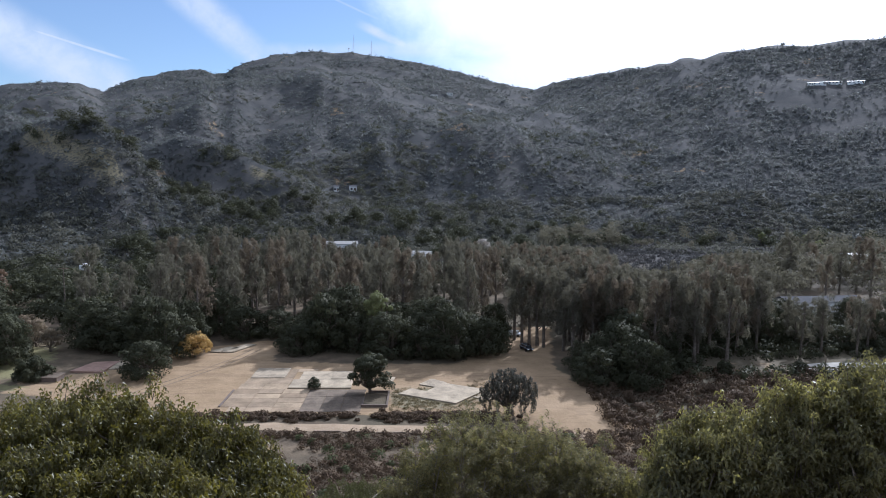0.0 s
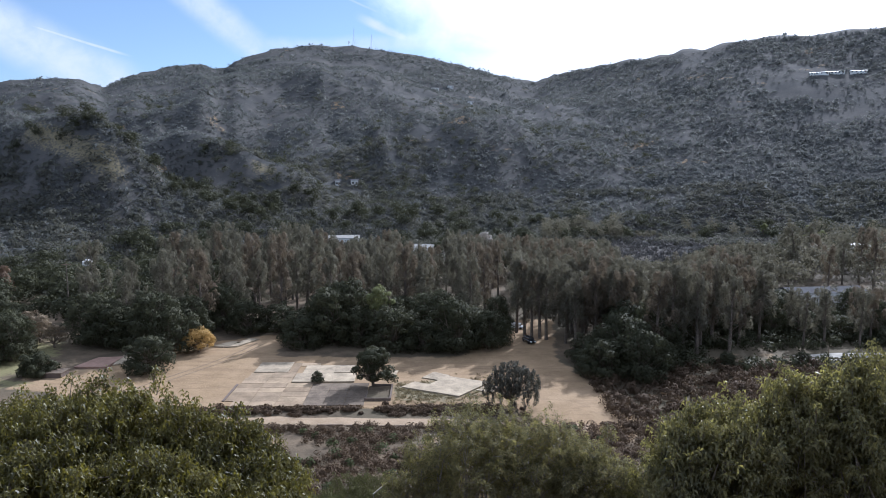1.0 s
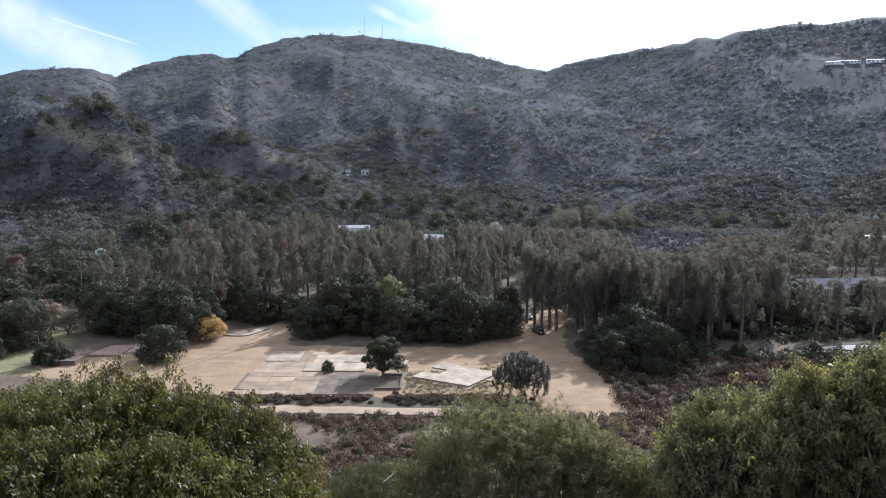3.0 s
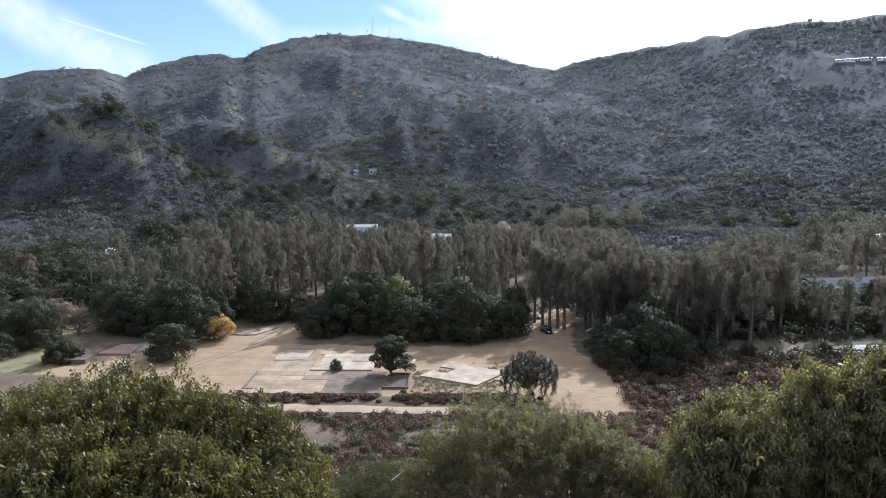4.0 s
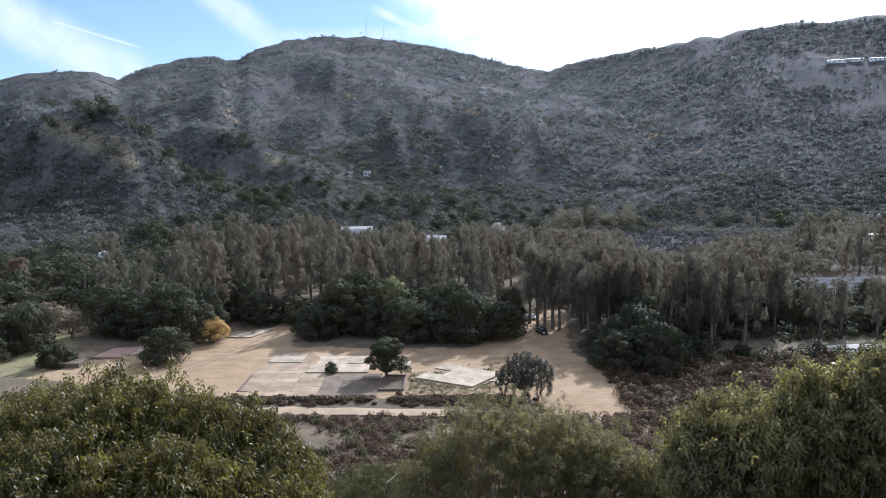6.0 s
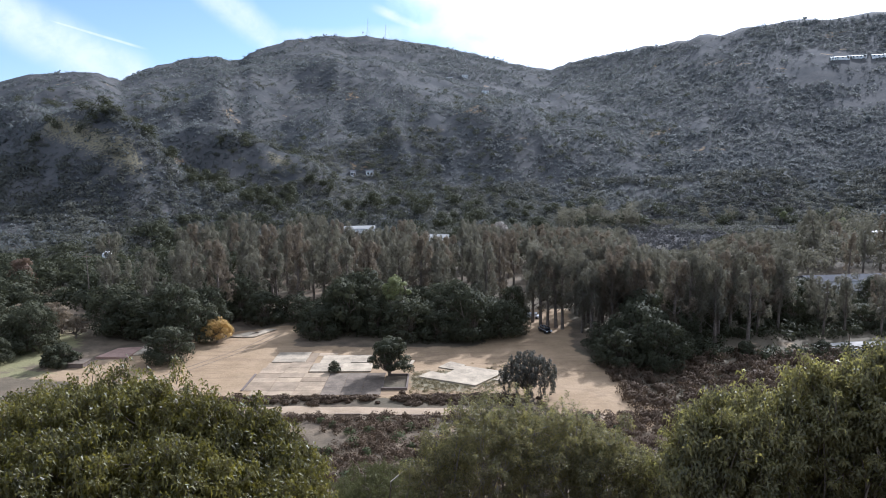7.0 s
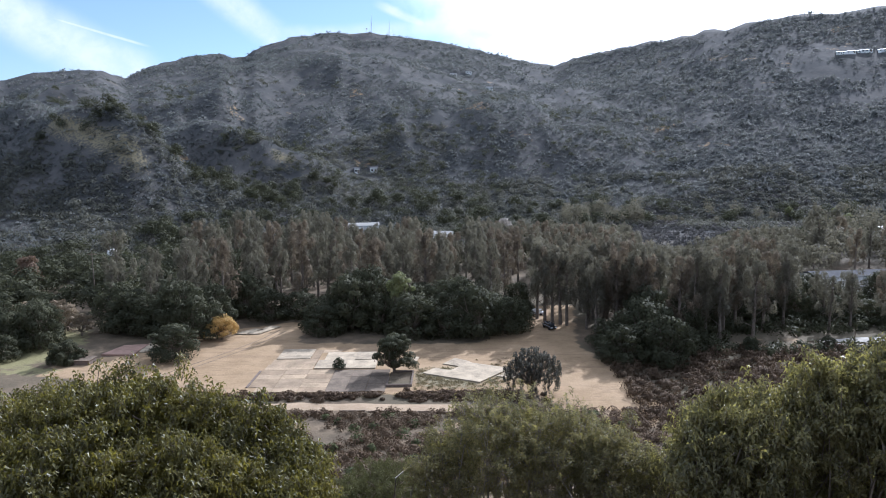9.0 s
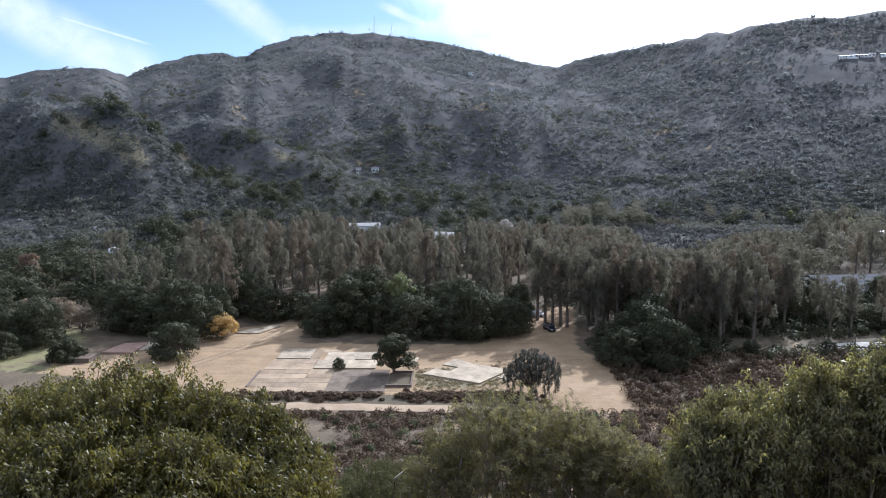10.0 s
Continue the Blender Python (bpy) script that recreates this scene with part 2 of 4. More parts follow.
def ground_material():
    m, k = material("valley_ground")
    pos = k.add("ShaderNodeTexCoord").outputs["Object"]
    bare = k.add("ShaderNodeAttribute", attribute_name="bare").outputs["Fac"]
    grass = k.add("ShaderNodeAttribute", attribute_name="grass").outputs["Fac"]
    big, mid, small = k.noise(0.03, 6.0, pos), k.noise(0.22, 6.0, pos), k.noise(2.2, 5.0, pos)
    rut = k.noise(0.6, 3.0, pos, 0.6, 2.0)
    litter = k.mix(k.step(mid, 0.35, 0.65), (0.075, 0.058, 0.04), (0.14, 0.105, 0.07))
    litter = k.mix(k.step(big, 0.4, 0.6), litter, (0.09, 0.075, 0.05))
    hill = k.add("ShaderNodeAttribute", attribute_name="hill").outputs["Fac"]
    # hillside tones greyed too, haze mixed into their base colour
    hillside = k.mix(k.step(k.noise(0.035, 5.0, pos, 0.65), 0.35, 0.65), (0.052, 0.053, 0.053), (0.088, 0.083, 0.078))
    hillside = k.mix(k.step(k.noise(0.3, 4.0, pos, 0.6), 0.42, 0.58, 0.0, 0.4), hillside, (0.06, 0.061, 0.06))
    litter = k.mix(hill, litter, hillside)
    dirt = k.mix(k.step(mid, 0.3, 0.7), (0.21, 0.146, 0.084), (0.262, 0.185, 0.109))
    dirt = k.mix(k.step(rut, 0.55, 0.7, 0.0, 0.5), dirt, (0.185, 0.128, 0.078))
    dirt = k.mix(k.step(small, 0.45, 0.75, 0.0, 0.35), dirt, (0.3, 0.222, 0.142))
    turn = k.add("ShaderNodeMapping")
    turn.inputs["Rotation"].default_value, turn.inputs["Scale"].default_value = (0, 0, radians(-55)), (0.05, 0.3, 1.0)
    k.link(pos, turn.inputs["Vector"])
    track = k.noise(1.0, 5.0, turn.outputs[0], 0.6, 1.6)
    dirt = k.mix(k.step(track, 0.54, 0.60, 0.0, 0.7), dirt, (0.185, 0.128, 0.078))
    dirt = k.mix(k.step(k.noise(0.07, 4.0, pos), 0.45, 0.65, 0.0, 0.5), dirt, (0.305, 0.222, 0.138))
    edge = k.math("ADD", bare, k.math("MULTIPLY", k.math("SUBTRACT", mid, 0.5), 0.9))
    c = k.mix(k.step(edge, 0.4, 0.6), litter, dirt)
    g = k.math("ADD", grass, k.math("MULTIPLY", k.math("SUBTRACT", k.noise(0.8, 5.0, pos), 0.5), 1.2))
    c = k.mix(k.step(g, 0.4, 0.75), c, k.mix(small, (0.135, 0.118, 0.075), (0.21, 0.18, 0.115)))
    fresh = k.add("ShaderNodeAttribute", attribute_name="green").outputs["Fac"]
    fresh = k.math("ADD", fresh, k.math("MULTIPLY", k.math("SUBTRACT", k.noise(0.5, 5.0, pos), 0.5), 1.0))
    c = k.mix(k.step(fresh, 0.4, 0.7), c, k.mix(small, (0.125, 0.115, 0.055), (0.21, 0.188, 0.098)))
    c = k.mix(k.step(k.noise(0.9, 6.0, pos, 0.7), 0.52, 0.66, 0.0, 0.35), c, k.mix(1.0, c, (0.62, 0.6, 0.56), "MULTIPLY"))
    h = k.math("ADD", k.math("MULTIPLY", mid, 0.6), k.math("ADD", k.math("MULTIPLY", small, 0.25), k.math("MULTIPLY", rut, 0.4)))
    bsdf = surface(k, c, 0.95, h, 0.8, 0.35, spec=0.2)
    k.link(k.math("SUBTRACT", 0.1, k.math("MULTIPLY", hill, 0.07)), bsdf.node.inputs["Specular IOR Level"])
    finish(k, bsdf)
    return m


GROUND = ground_material()


# ---- the ground: one sheet from the brink to behind the ridges ----
CREST_EL = [(-60, 4.50), (-42, 5.00), (-32.84, 5.44), (-31.1, 6.05), (-28.25, 6.46), (-26.96, 6.50), (-25.1, 5.94), (-23.08, 6.95),
            (-19.99, 7.82), (-17.89, 8.00), (-17.05, 7.69), (-16.18, 7.81), (-15.51, 8.40), (-12.62, 9.37), (-8.77, 9.89),
            (-7.86, 9.65), (-6.24, 9.91), (-2.99, 9.42), (0.75, 8.90), (3.57, 8.18), (5.67, 7.62), (8.23, 7.13), (9.06, 7.03),
            (10.51, 7.56), (13.42, 8.05), (15.82, 8.48), (17.95, 8.65), (19.62, 8.86), (20.43, 9.18), (22.05, 9.09),
            (24.0, 9.52), (26.65, 9.68), (29.54, 9.62), (32.52, 9.70), (42, 10.04), (60, 9.14)]
CREST_R = [(-60, 850), (-33, 1050), (-27, 1040), (-22, 1150), (-8, 1320), (2, 1280), (9, 1180), (14, 1050), (24, 960), (33, 920), (60, 800)]
FOOT_R = [(-60, 250), (-33, 290), (-24, 300), (-12, 350), (0, 390), (12, 410), (33, 420), (60, 380)]
FIELD = [(-84, 131), (-62, 125), (-40, 118), (16, 118), (24, 104), (33, 103), (37, 112), (32, 136), (29, 150), (36, 190), (25, 190),
         (8, 151), (-36, 152), (-38, 174), (-58, 164), (-70, 147), (-84, 138)]


def table(rows, v):
    return np.interp(v, [r[0] for r in rows], [r[1] for r in rows])


def value_noise(x, y, seed):
    """Smooth noise between -1 and 1 on arrays."""
    xi, yi = np.floor(x), np.floor(y)
    fx, fy = x - xi, y - yi
    fx, fy = fx * fx * (3 - 2 * fx), fy * fy * (3 - 2 * fy)

    def h(a, b):
        s = np.sin(a * 127.1 + b * 311.7 + seed * 74.7) * 43758.5453
        return (s - np.floor(s)) * 2 - 1
    return (h(xi, yi) * (1 - fx) + h(xi + 1, yi) * fx) * (1 - fy) + (h(xi, yi + 1) * (1 - fx) + h(xi + 1, yi + 1) * fx) * fy


def fractal(x, y, seed, octaves=4):
    return sum(value_noise(x * 2 ** i, y * 2 ** i, seed + i) / 2 ** i for i in range(octaves)) / 1.6


def smooth(v, lo, hi):
    t = np.clip((v - lo) / (hi - lo), 0, 1)
    return t * t * (3 - 2 * t)


def spur(x, y, a, b, height, width):
    """A ridge that runs from a to b, in plan."""
    ax, ay, bx, by = *a, *b
    t = np.clip(((x - ax) * (bx - ax) + (y - ay) * (by - ay)) / ((bx - ax) ** 2 + (by - ay) ** 2), 0, 1)
    d = np.hypot(x - ax - t * (bx - ax), y - ay - t * (by - ay))
    return height * np.exp(-(d / width) ** 2)


def polar(azimuth, r):
    return r * math.sin(radians(azimuth)), r * math.cos(radians(azimuth))


SPURS = [(polar(-33.0, 540), polar(-26.0, 400), 24, 30), (polar(-19.0, 520), polar(-13.0, 452), 20, 25), (polar(-27.0, 440), polar(-17.0, 375), 13, 24),
         (polar(-9, 900), polar(-6, 560), 20, 60), (polar(-1, 1000), polar(2, 620), 22, 70), (polar(13, 900), polar(9, 560), 14, 60),
         (polar(-16, 950), polar(-17.5, 650), 26, 55), (polar(-26.5, 950), polar(-29, 720), 18, 45)]


# dry grass on the nearest spurs, its pale colour also painting their sunlit strips
LIT_GRASS = [(polar(-30.0, 436), polar(-27.2, 402), 9), (polar(-27.2, 402), polar(-24.8, 387), 11), (polar(-14.2, 452), polar(-13.2, 445), 8)]


def height(x, y):
    """The lie of the land, in metres over the valley floor."""
    x, y = np.asarray(x, float), np.asarray(y, float)
    r, a = np.hypot(x, y), np.degrees(np.arctan2(x, y))
    foot, top = table(FOOT_R, a), table(CREST_R, a)
    peak = 44 + top * np.tan(np.radians(table(CREST_EL, a)))
    t = (r - foot) / (top - foot)
    tc = np.clip(t, 0, 1)
    mask = smooth(tc, 0.0, 0.22) * smooth(tc, 1.0, 0.6)
    rough = (fractal(a * 0.15, r / 300, 3) * 20 + (0.5 - np.abs(fractal(a * 0.16 + r / 420, r / 420, 9, 2))) * 16
             + fractal(x / 36, y / 36, 21) * 2.2) * mask
    rough = rough * (1 - 0.6 * smooth(a, 5, 14))
    far = 3 * smooth(r, 260, 420) + (peak - 3) * (0.82 * tc + 0.18 * tc * tc) + rough
    for p, q, h, w in SPURS:
        far = far + spur(x, y, p, q, h, w) * smooth(tc, 0.0, 0.15) * smooth(tc, 0.9, 0.5)
    far = np.where(t > 1, peak - (r - top) * 0.22 + np.clip(r - top - 500, 0, None) * 0.2, far)
    ahead = (np.abs(a) < 75) | (r < 200)
    far = np.where(np.abs(a) < 75, far, 0)
    bank = np.interp(y, [-400, -60, -2, 1.2, 30, 72, 86, 106, 110], [150, 66, 42.6, 42.35, 24.5, 3.2, 1.2, 0.25, 0])
    bank = bank + fractal(x / 11, y / 11, 5) * 1.0 * smooth(y, 8, 30) * smooth(y, 106, 84)
    flat = fractal(x / 17, y / 17, 13) * 0.5 * smooth(np.hypot((x + 15) / 50, (y - 136) / 30), 1.0, 1.8) * smooth(y, 110, 125)
    berm = 0.35 * np.exp(-((y - 116.8) / 1.0) ** 2) * smooth(x, -60, -50) * smooth(x, 20, 8)
    return bank + flat + far + berm


def inside(x, y, poly):
    """Distance into a polygon (positive inside), on arrays."""
    d, odd = np.full(np.shape(x), 1e9), np.zeros(np.shape(x), bool)
    for (ax, ay), (bx, by) in zip(poly, poly[1:] + poly[:1]):
        t = np.clip(((x - ax) * (bx - ax) + (y - ay) * (by - ay)) / ((bx - ax) ** 2 + (by - ay) ** 2), 0, 1)
        d = np.minimum(d, np.hypot(x - ax - t * (bx - ax), y - ay - t * (by - ay)))
        odd ^= ((ay > y) != (by > y)) & (x < (bx - ax) * (y - ay) / (by - ay + 1e-12) + ax)
    return np.where(odd, d, -d)


def mesh_of(name, verts, faces, mat, smooth_faces=False, normals=None):
    """A mesh from arrays of corners and of faces with equally many corners each."""
    verts, faces = np.asarray(verts, np.float32), np.asarray(faces, np.int32)
    me = bpy.data.meshes.new(name)
    me.vertices.add(len(verts))
    me.vertices.foreach_set("co", verts.ravel())
    n, c = faces.shape
    me.loops.add(n * c)
    me.loops.foreach_set("vertex_index", faces.ravel())
    me.polygons.add(n)
    me.polygons.foreach_set("loop_start", np.arange(0, n * c, c, dtype=np.int32))
    me.polygons.foreach_set("use_smooth", np.full(n, smooth_faces))
    me.update(calc_edges=True)
    me.materials.append(mat)
    if normals is not None:
        me.normals_split_custom_set_from_vertices(np.asarray(normals, np.float32))
    return me


def build_ground():
    angles = np.concatenate([np.arange(-180, -48, 4.0), np.arange(-48, 48.01, 0.26), np.arange(52, 180, 4.0)])
    radii = np.concatenate([[0.01, 0.5, 1.2, 2.4], 4 * 1.021 ** np.arange(0, 314)])
    A, R = np.meshgrid(np.radians(angles), radii)
    X, Y = R * np.sin(A) + 0.3, R * np.cos(A) - 0.4
    Z = height(X, Y)
    na, nr = len(angles), len(radii)
    verts = np.stack([X.ravel(), Y.ravel(), Z.ravel()], 1)
    i, j = np.meshgrid(np.arange(nr - 1), np.arange(na))
    i, j = i.ravel(), j.ravel()
    j2 = (j + 1) % na
    faces = np.stack([i * na + j, i * na + j2, (i + 1) * na + j2, (i + 1) * na + j], 1)[:, ::-1]
    verts = np.vstack([verts, [[0, 0, float(height(0.0, 0.0))]]])
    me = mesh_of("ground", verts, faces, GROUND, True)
    x, y = verts[:, 0], verts[:, 1]
    bare = smooth(inside(x, y, FIELD), -5.0, 4.0)
    bare = np.maximum(bare, 0.55 * smooth(value_noise(x / 5, y / 5, 44), 0.55, 0.9) * smooth(y, 80, 90) * smooth(y, 112, 106))
    hill = (np.hypot(x, y) > 300)
    bare = np.where(hill, 0.5 * smooth(fractal(x / 30, y / 30, 31), 0.3, 0.65) * smooth(np.hypot(x, y), 420, 480), bare)
    bare = np.maximum(bare, 0.3 * smooth(inside(x, y, [(116, 325), (146, 325), (150, 385), (118, 395)]), -8, 8))
    # paler dirt under the roadside trees, painted in for sun dapples between trunks
    bare = np.maximum(bare, 0.4 * smooth(inside(x, y, [(64, 143), (84, 143), (86, 155), (66, 156)]), -2, 2))
    grass = 0.95 * np.exp(-(((x - 1) / 13) ** 2 + ((y - 128) / 8) ** 2))
    green = 1.2 * np.exp(-(((x + 97) / 11) ** 2 + ((y - 150) / 18) ** 2))
    green = np.maximum(green, 0.8 * np.exp(-(((x + 88) / 10) ** 2 + ((y - 134) / 3.5) ** 2)))
    grass = np.maximum(grass, 0.9 * np.exp(-(((x - 88) / 16) ** 2 + ((y - 138) / 6) ** 2)))
    for p, q, w in LIT_GRASS:
        grass = np.maximum(grass, 0.72 * spur(x, y, p, q, 1.0, w))
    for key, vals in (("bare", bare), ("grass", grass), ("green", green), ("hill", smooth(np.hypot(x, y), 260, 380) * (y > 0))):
        at = me.attributes.new(key, "FLOAT", "POINT")
        at.data.foreach_set("value", vals.astype(np.float32))
    return tagged(new("ground", me), "valley floor of bare dirt rising to brushy hillsides", "ground", kind="structure")


build_ground()


# ---- helpers for things ----
def empty(name, x, y, z, label, category, group="", kind="", turn=0.0):
    e = new(name)
    e.matrix_world = pose(x, y, z, 0, 0, turn)
    e.empty_display_size = 0.3
    return tagged(e, label, category, group, kind)


def under(name, mesh, parent, label=""):
    ob = new(name, mesh)
    ob.parent = parent
    return tagged(ob, label) if label else ob


def box_bm(boxes, bevel=0.02):
    """A bmesh of boxes (x0, y0, z0, x1, y1, z1) with bevelled edges."""
    bm = bmesh.new()
    for x0, y0, z0, x1, y1, z1 in boxes:
        r = bmesh.ops.create_cube(bm, size=1.0)
        for v in r["verts"]:
            v.co = Vector(((x0 + x1) / 2 + v.co.x * (x1 - x0), (y0 + y1) / 2 + v.co.y * (y1 - y0), (z0 + z1) / 2 + v.co.z * (z1 - z0)))
    if bevel:
        bmesh.ops.bevel(bm, geom=bm.edges[:], offset=bevel, segments=1, affect="EDGES")
    return bm


def prism_bm(poly, z0, z1, bevel=0.03):
    """A bmesh of a polygon raised from z0 to z1."""
    bm = bmesh.new()
    f = bm.faces.new([bm.verts.new((x, y, z0)) for x, y in poly])
    r = bmesh.ops.extrude_face_region(bm, geom=[f])
    for g in r["geom"]:
        if isinstance(g, bmesh.types.BMVert):
            g.co.z = z1
    bmesh.ops.recalc_face_normals(bm, faces=bm.faces[:])
    bmesh.ops.bevel(bm, geom=[e for e in bm.edges if max(v.co.z for v in e.verts) > z1 - 0.001], offset=bevel, segments=1, affect="EDGES")
    return bm


def part(name, bm, mat, parent, label=""):
    me = bpy.data.meshes.new(name)
    bm.to_mesh(me)
    bm.free()
    me.materials.append(mat)
    return under(name, me, parent, label)


def tubes(lines, sides=5):
    """Tapered tubes along lines of (x, y, z, radius); corners and four-sided faces."""
    verts, faces, n0 = [], [], 0
    ring = np.arange(sides) * 2 * np.pi / sides
    for line in lines:
        line = np.asarray(line, float)
        p, rad = line[:, :3], line[:, 3]
        tan = np.gradient(p, axis=0)
        tan /= np.linalg.norm(tan, axis=1)[:, None] + 1e-9
        ref = np.where(np.abs(tan[:, 2:3]) > 0.9, [[1.0, 0, 0]], [[0, 0, 1.0]])
        u = np.cross(tan, ref)
        u /= np.linalg.norm(u, axis=1)[:, None] + 1e-9
        w = np.cross(tan, u)
        verts.append((p[:, None] + rad[:, None, None] * (np.cos(ring)[None, :, None] * u[:, None] + np.sin(ring)[None, :, None] * w[:, None])).reshape(-1, 3))
        i, j = np.meshgrid(np.arange(len(line) - 1), np.arange(sides), indexing="ij")
        i, j = i.ravel(), j.ravel()
        j2 = (j + 1) % sides
        faces.append(n0 + np.stack([i * sides + j, i * sides + j2, (i + 1) * sides + j2, (i + 1) * sides + j], 1))
        n0 += len(line) * sides
    return np.vstack(verts), np.vstack(faces)


def unit(v):
    return v / (np.linalg.norm(v, axis=-1, keepdims=True) + 1e-9)


def crown(lobes, n, size, rng, droop=0.0, spread=0.55, inner=0.22, aspect=0.75, each=None, rough=0.16, lift=0.0):
    """Leaf sprays in clumps: lobes are rows of x, y, z and three radii. Corners, three-sided faces and normals."""
    lobes = np.asarray(lobes, float)
    weight = (lobes[:, 3] * lobes[:, 4] * lobes[:, 5]) ** (2 / 3)
    if each is None:
        pick = rng.choice(len(lobes), n, p=weight / weight.sum())
    else:
        pick, n = np.repeat(np.arange(len(lobes)), each), each * len(lobes)
    d = unit(rng.normal(size=(n, 3)))
    d[:, 2] = np.where(d[:, 2] < -0.55, -d[:, 2], d[:, 2])
    rad = np.where(rng.random(n) < inner, rng.uniform(0.4, 0.85, n), rng.uniform(0.88, 1.09, n))
    rad *= 1 + 0.14 * np.sin(d[:, 0] * 5 + pick * 1.7) * np.cos(d[:, 1] * 6 + pick)  # uneven clumps
    c = lobes[pick, :3] + d * lobes[pick, 3:] * rad[:, None]
    axis = unit(np.cross(d, rng.normal(size=(n, 3))) + d * 0.25 + rng.normal(size=(n, 3)) * spread * 0.5 + np.array([0, 0, -droop]))
    side = unit(np.cross(axis, unit(d + rng.normal(size=(n, 3)) * 0.35)))
    scale = size if np.ndim(size) == 0 else np.asarray(size)[pick]
    L = (scale * rng.uniform(0.6, 1.4, n))[:, None]
    W = L * aspect * rng.uniform(0.7, 1.3, (n, 1))
    v = np.stack([c - axis * L * 0.5 + side * W * 0.35, c - axis * L * 0.2 - side * W * 0.6, c + axis * L * 0.55], 1)
    nrm = unit(d + rng.normal(size=(n, 3)) * rough + np.array([0, 0, lift]))
    turned = np.einsum("ij,ij->i", np.cross(v[:, 1] - v[:, 0], v[:, 2] - v[:, 0]), nrm) < 0
    v[turned] = v[turned][:, ::-1]
    return v.reshape(-1, 3), np.arange(n * 3).reshape(-1, 3), np.repeat(nrm, 3, axis=0)


def limb(a, b, r0, r1, rng, sag=0.1, n=4):
    a, b = np.asarray(a, float), np.asarray(b, float)
    t = np.linspace(0, 1, n)[:, None]
    p = a + (b - a) * t
    p += np.sin(t * np.pi) * rng.normal(size=3) * sag * np.linalg.norm(b - a)
    return np.hstack([p, r0 + (r1 - r0) * t])


def oak_meshes(name, h, w, n, size, rng, leaf, bark=BARK, trunk=0.22, lobes=16, droop=0.0, squat=0.8, inner=0.2):
    """A broad tree: a short forked trunk and a domed crown of clumps."""
    rows, lines = [], []
    ch = h * (1 - trunk)
    base = h * trunk
    for i in range(lobes):
        t = (i + 0.5) / lobes
        up = t * 1.05 - 0.12
        ang = i * 2.4 + rng.uniform(-0.4, 0.4)
        ring = math.sqrt(max(0.05, 1 - max(0, up) ** 2)) * rng.uniform(0.5, 1.0)
        up += rng.uniform(-0.09, 0.09)
        r = w * rng.uniform(0.075, 0.165)
        rows.append((math.cos(ang) * ring * w / 2, math.sin(ang) * ring * w / 2, base + ch * (0.18 + 0.66 * up), r, r, r * squat))
    if trunk < 0.1:  # a skirt of foliage down to the ground
        for i in range(8):
            ang, r = i * 0.785 + rng.uniform(-0.2, 0.2), w * rng.uniform(0.15, 0.2)
            rows.append((math.cos(ang) * w * 0.36, math.sin(ang) * w * 0.36, h * rng.uniform(0.1, 0.2), r, r, r * 0.9))
    rows.append((0, 0, base + ch * 0.5, w * 0.28, w * 0.28, ch * 0.36))
    girth = 0.035 * h + 0.06
    fork = (rng.uniform(-.2, .2), rng.uniform(-.2, .2), base)
    lines.append(limb((0, 0, -0.3), fork, girth * 1.25, girth * 0.85, rng, 0.05))
    for row in rows[:-1]:
        lines.append(limb(fork, (row[0] * 0.9, row[1] * 0.9, row[2]), girth * 0.5, girth * 0.12, rng, 0.12))
    v, f = tubes(lines)
    cv, cf, cn = crown(rows, n, size, rng, droop, inner=inner)
    return mesh_of("trunk", v, f, bark, True), mesh_of("crown", cv, cf, leaf, True, cn)


def gum_meshes(h, n, size, rng, leaf):
    """A eucalyptus: a tall bare trunk with leafy clumps along steep limbs."""
    lean = rng.normal(size=2) * 0.03 * h
    top = np.array([lean[0], lean[1], h * 0.93])
    pts = np.array([(0, 0, -0.4), (lean[0] * 0.2, lean[1] * 0.2, h * 0.3), (lean[0] * 0.6 + .2, lean[1] * 0.6, h * 0.62), top])
    girth = h * 0.016 + 0.05
    lines = [np.hstack([pts, np.array([[girth * 1.2], [girth * 0.85], [girth * 0.5], [0.04]])])]
    rows = []
    count = rng.integers(22, 30)
    for i in range(count):
        z = h * (0.24 + 0.66 * ((i + rng.uniform(0, 0.9)) / count) ** 0.9)
        f = z / (h * 0.93)
        c = np.array([lean[0] * f, lean[1] * f, z])
        ang = i * 2.3 + rng.uniform(-0.7, 0.7)
        out = h * rng.uniform(0.03, 0.17) * (1.1 - 0.75 * max(0, f - 0.45))
        r = h * rng.uniform(0.03, 0.062)
        p = c + np.array([math.cos(ang) * out, math.sin(ang) * out, h * rng.uniform(0.0, 0.07)])
        rows.append((*p, r * 0.9, r * 0.9, r * rng.uniform(1.2, 2.3)))
        lines.append(limb(c - [0, 0, h * 0.07], p, girth * 0.28, 0.03, rng, 0.1))
    v, f = tubes(lines)
    cv, cf, cn = crown(rows, n, size, rng, 1.4, 0.6, 0.3, 0.45)
    return mesh_of("trunk", v, f, PALEBARK, True), mesh_of("crown", cv, cf, leaf, True, cn)


def tree(name, meshes, x, y, label, category="tree", group="", turn=0.0, z=None):
    e = empty(name, x, y, float(height(x, y)) if z is None else z, label, category, group, turn=turn)
    under("trunk", meshes[0], e)
    under("crown", meshes[1], e)
    return e


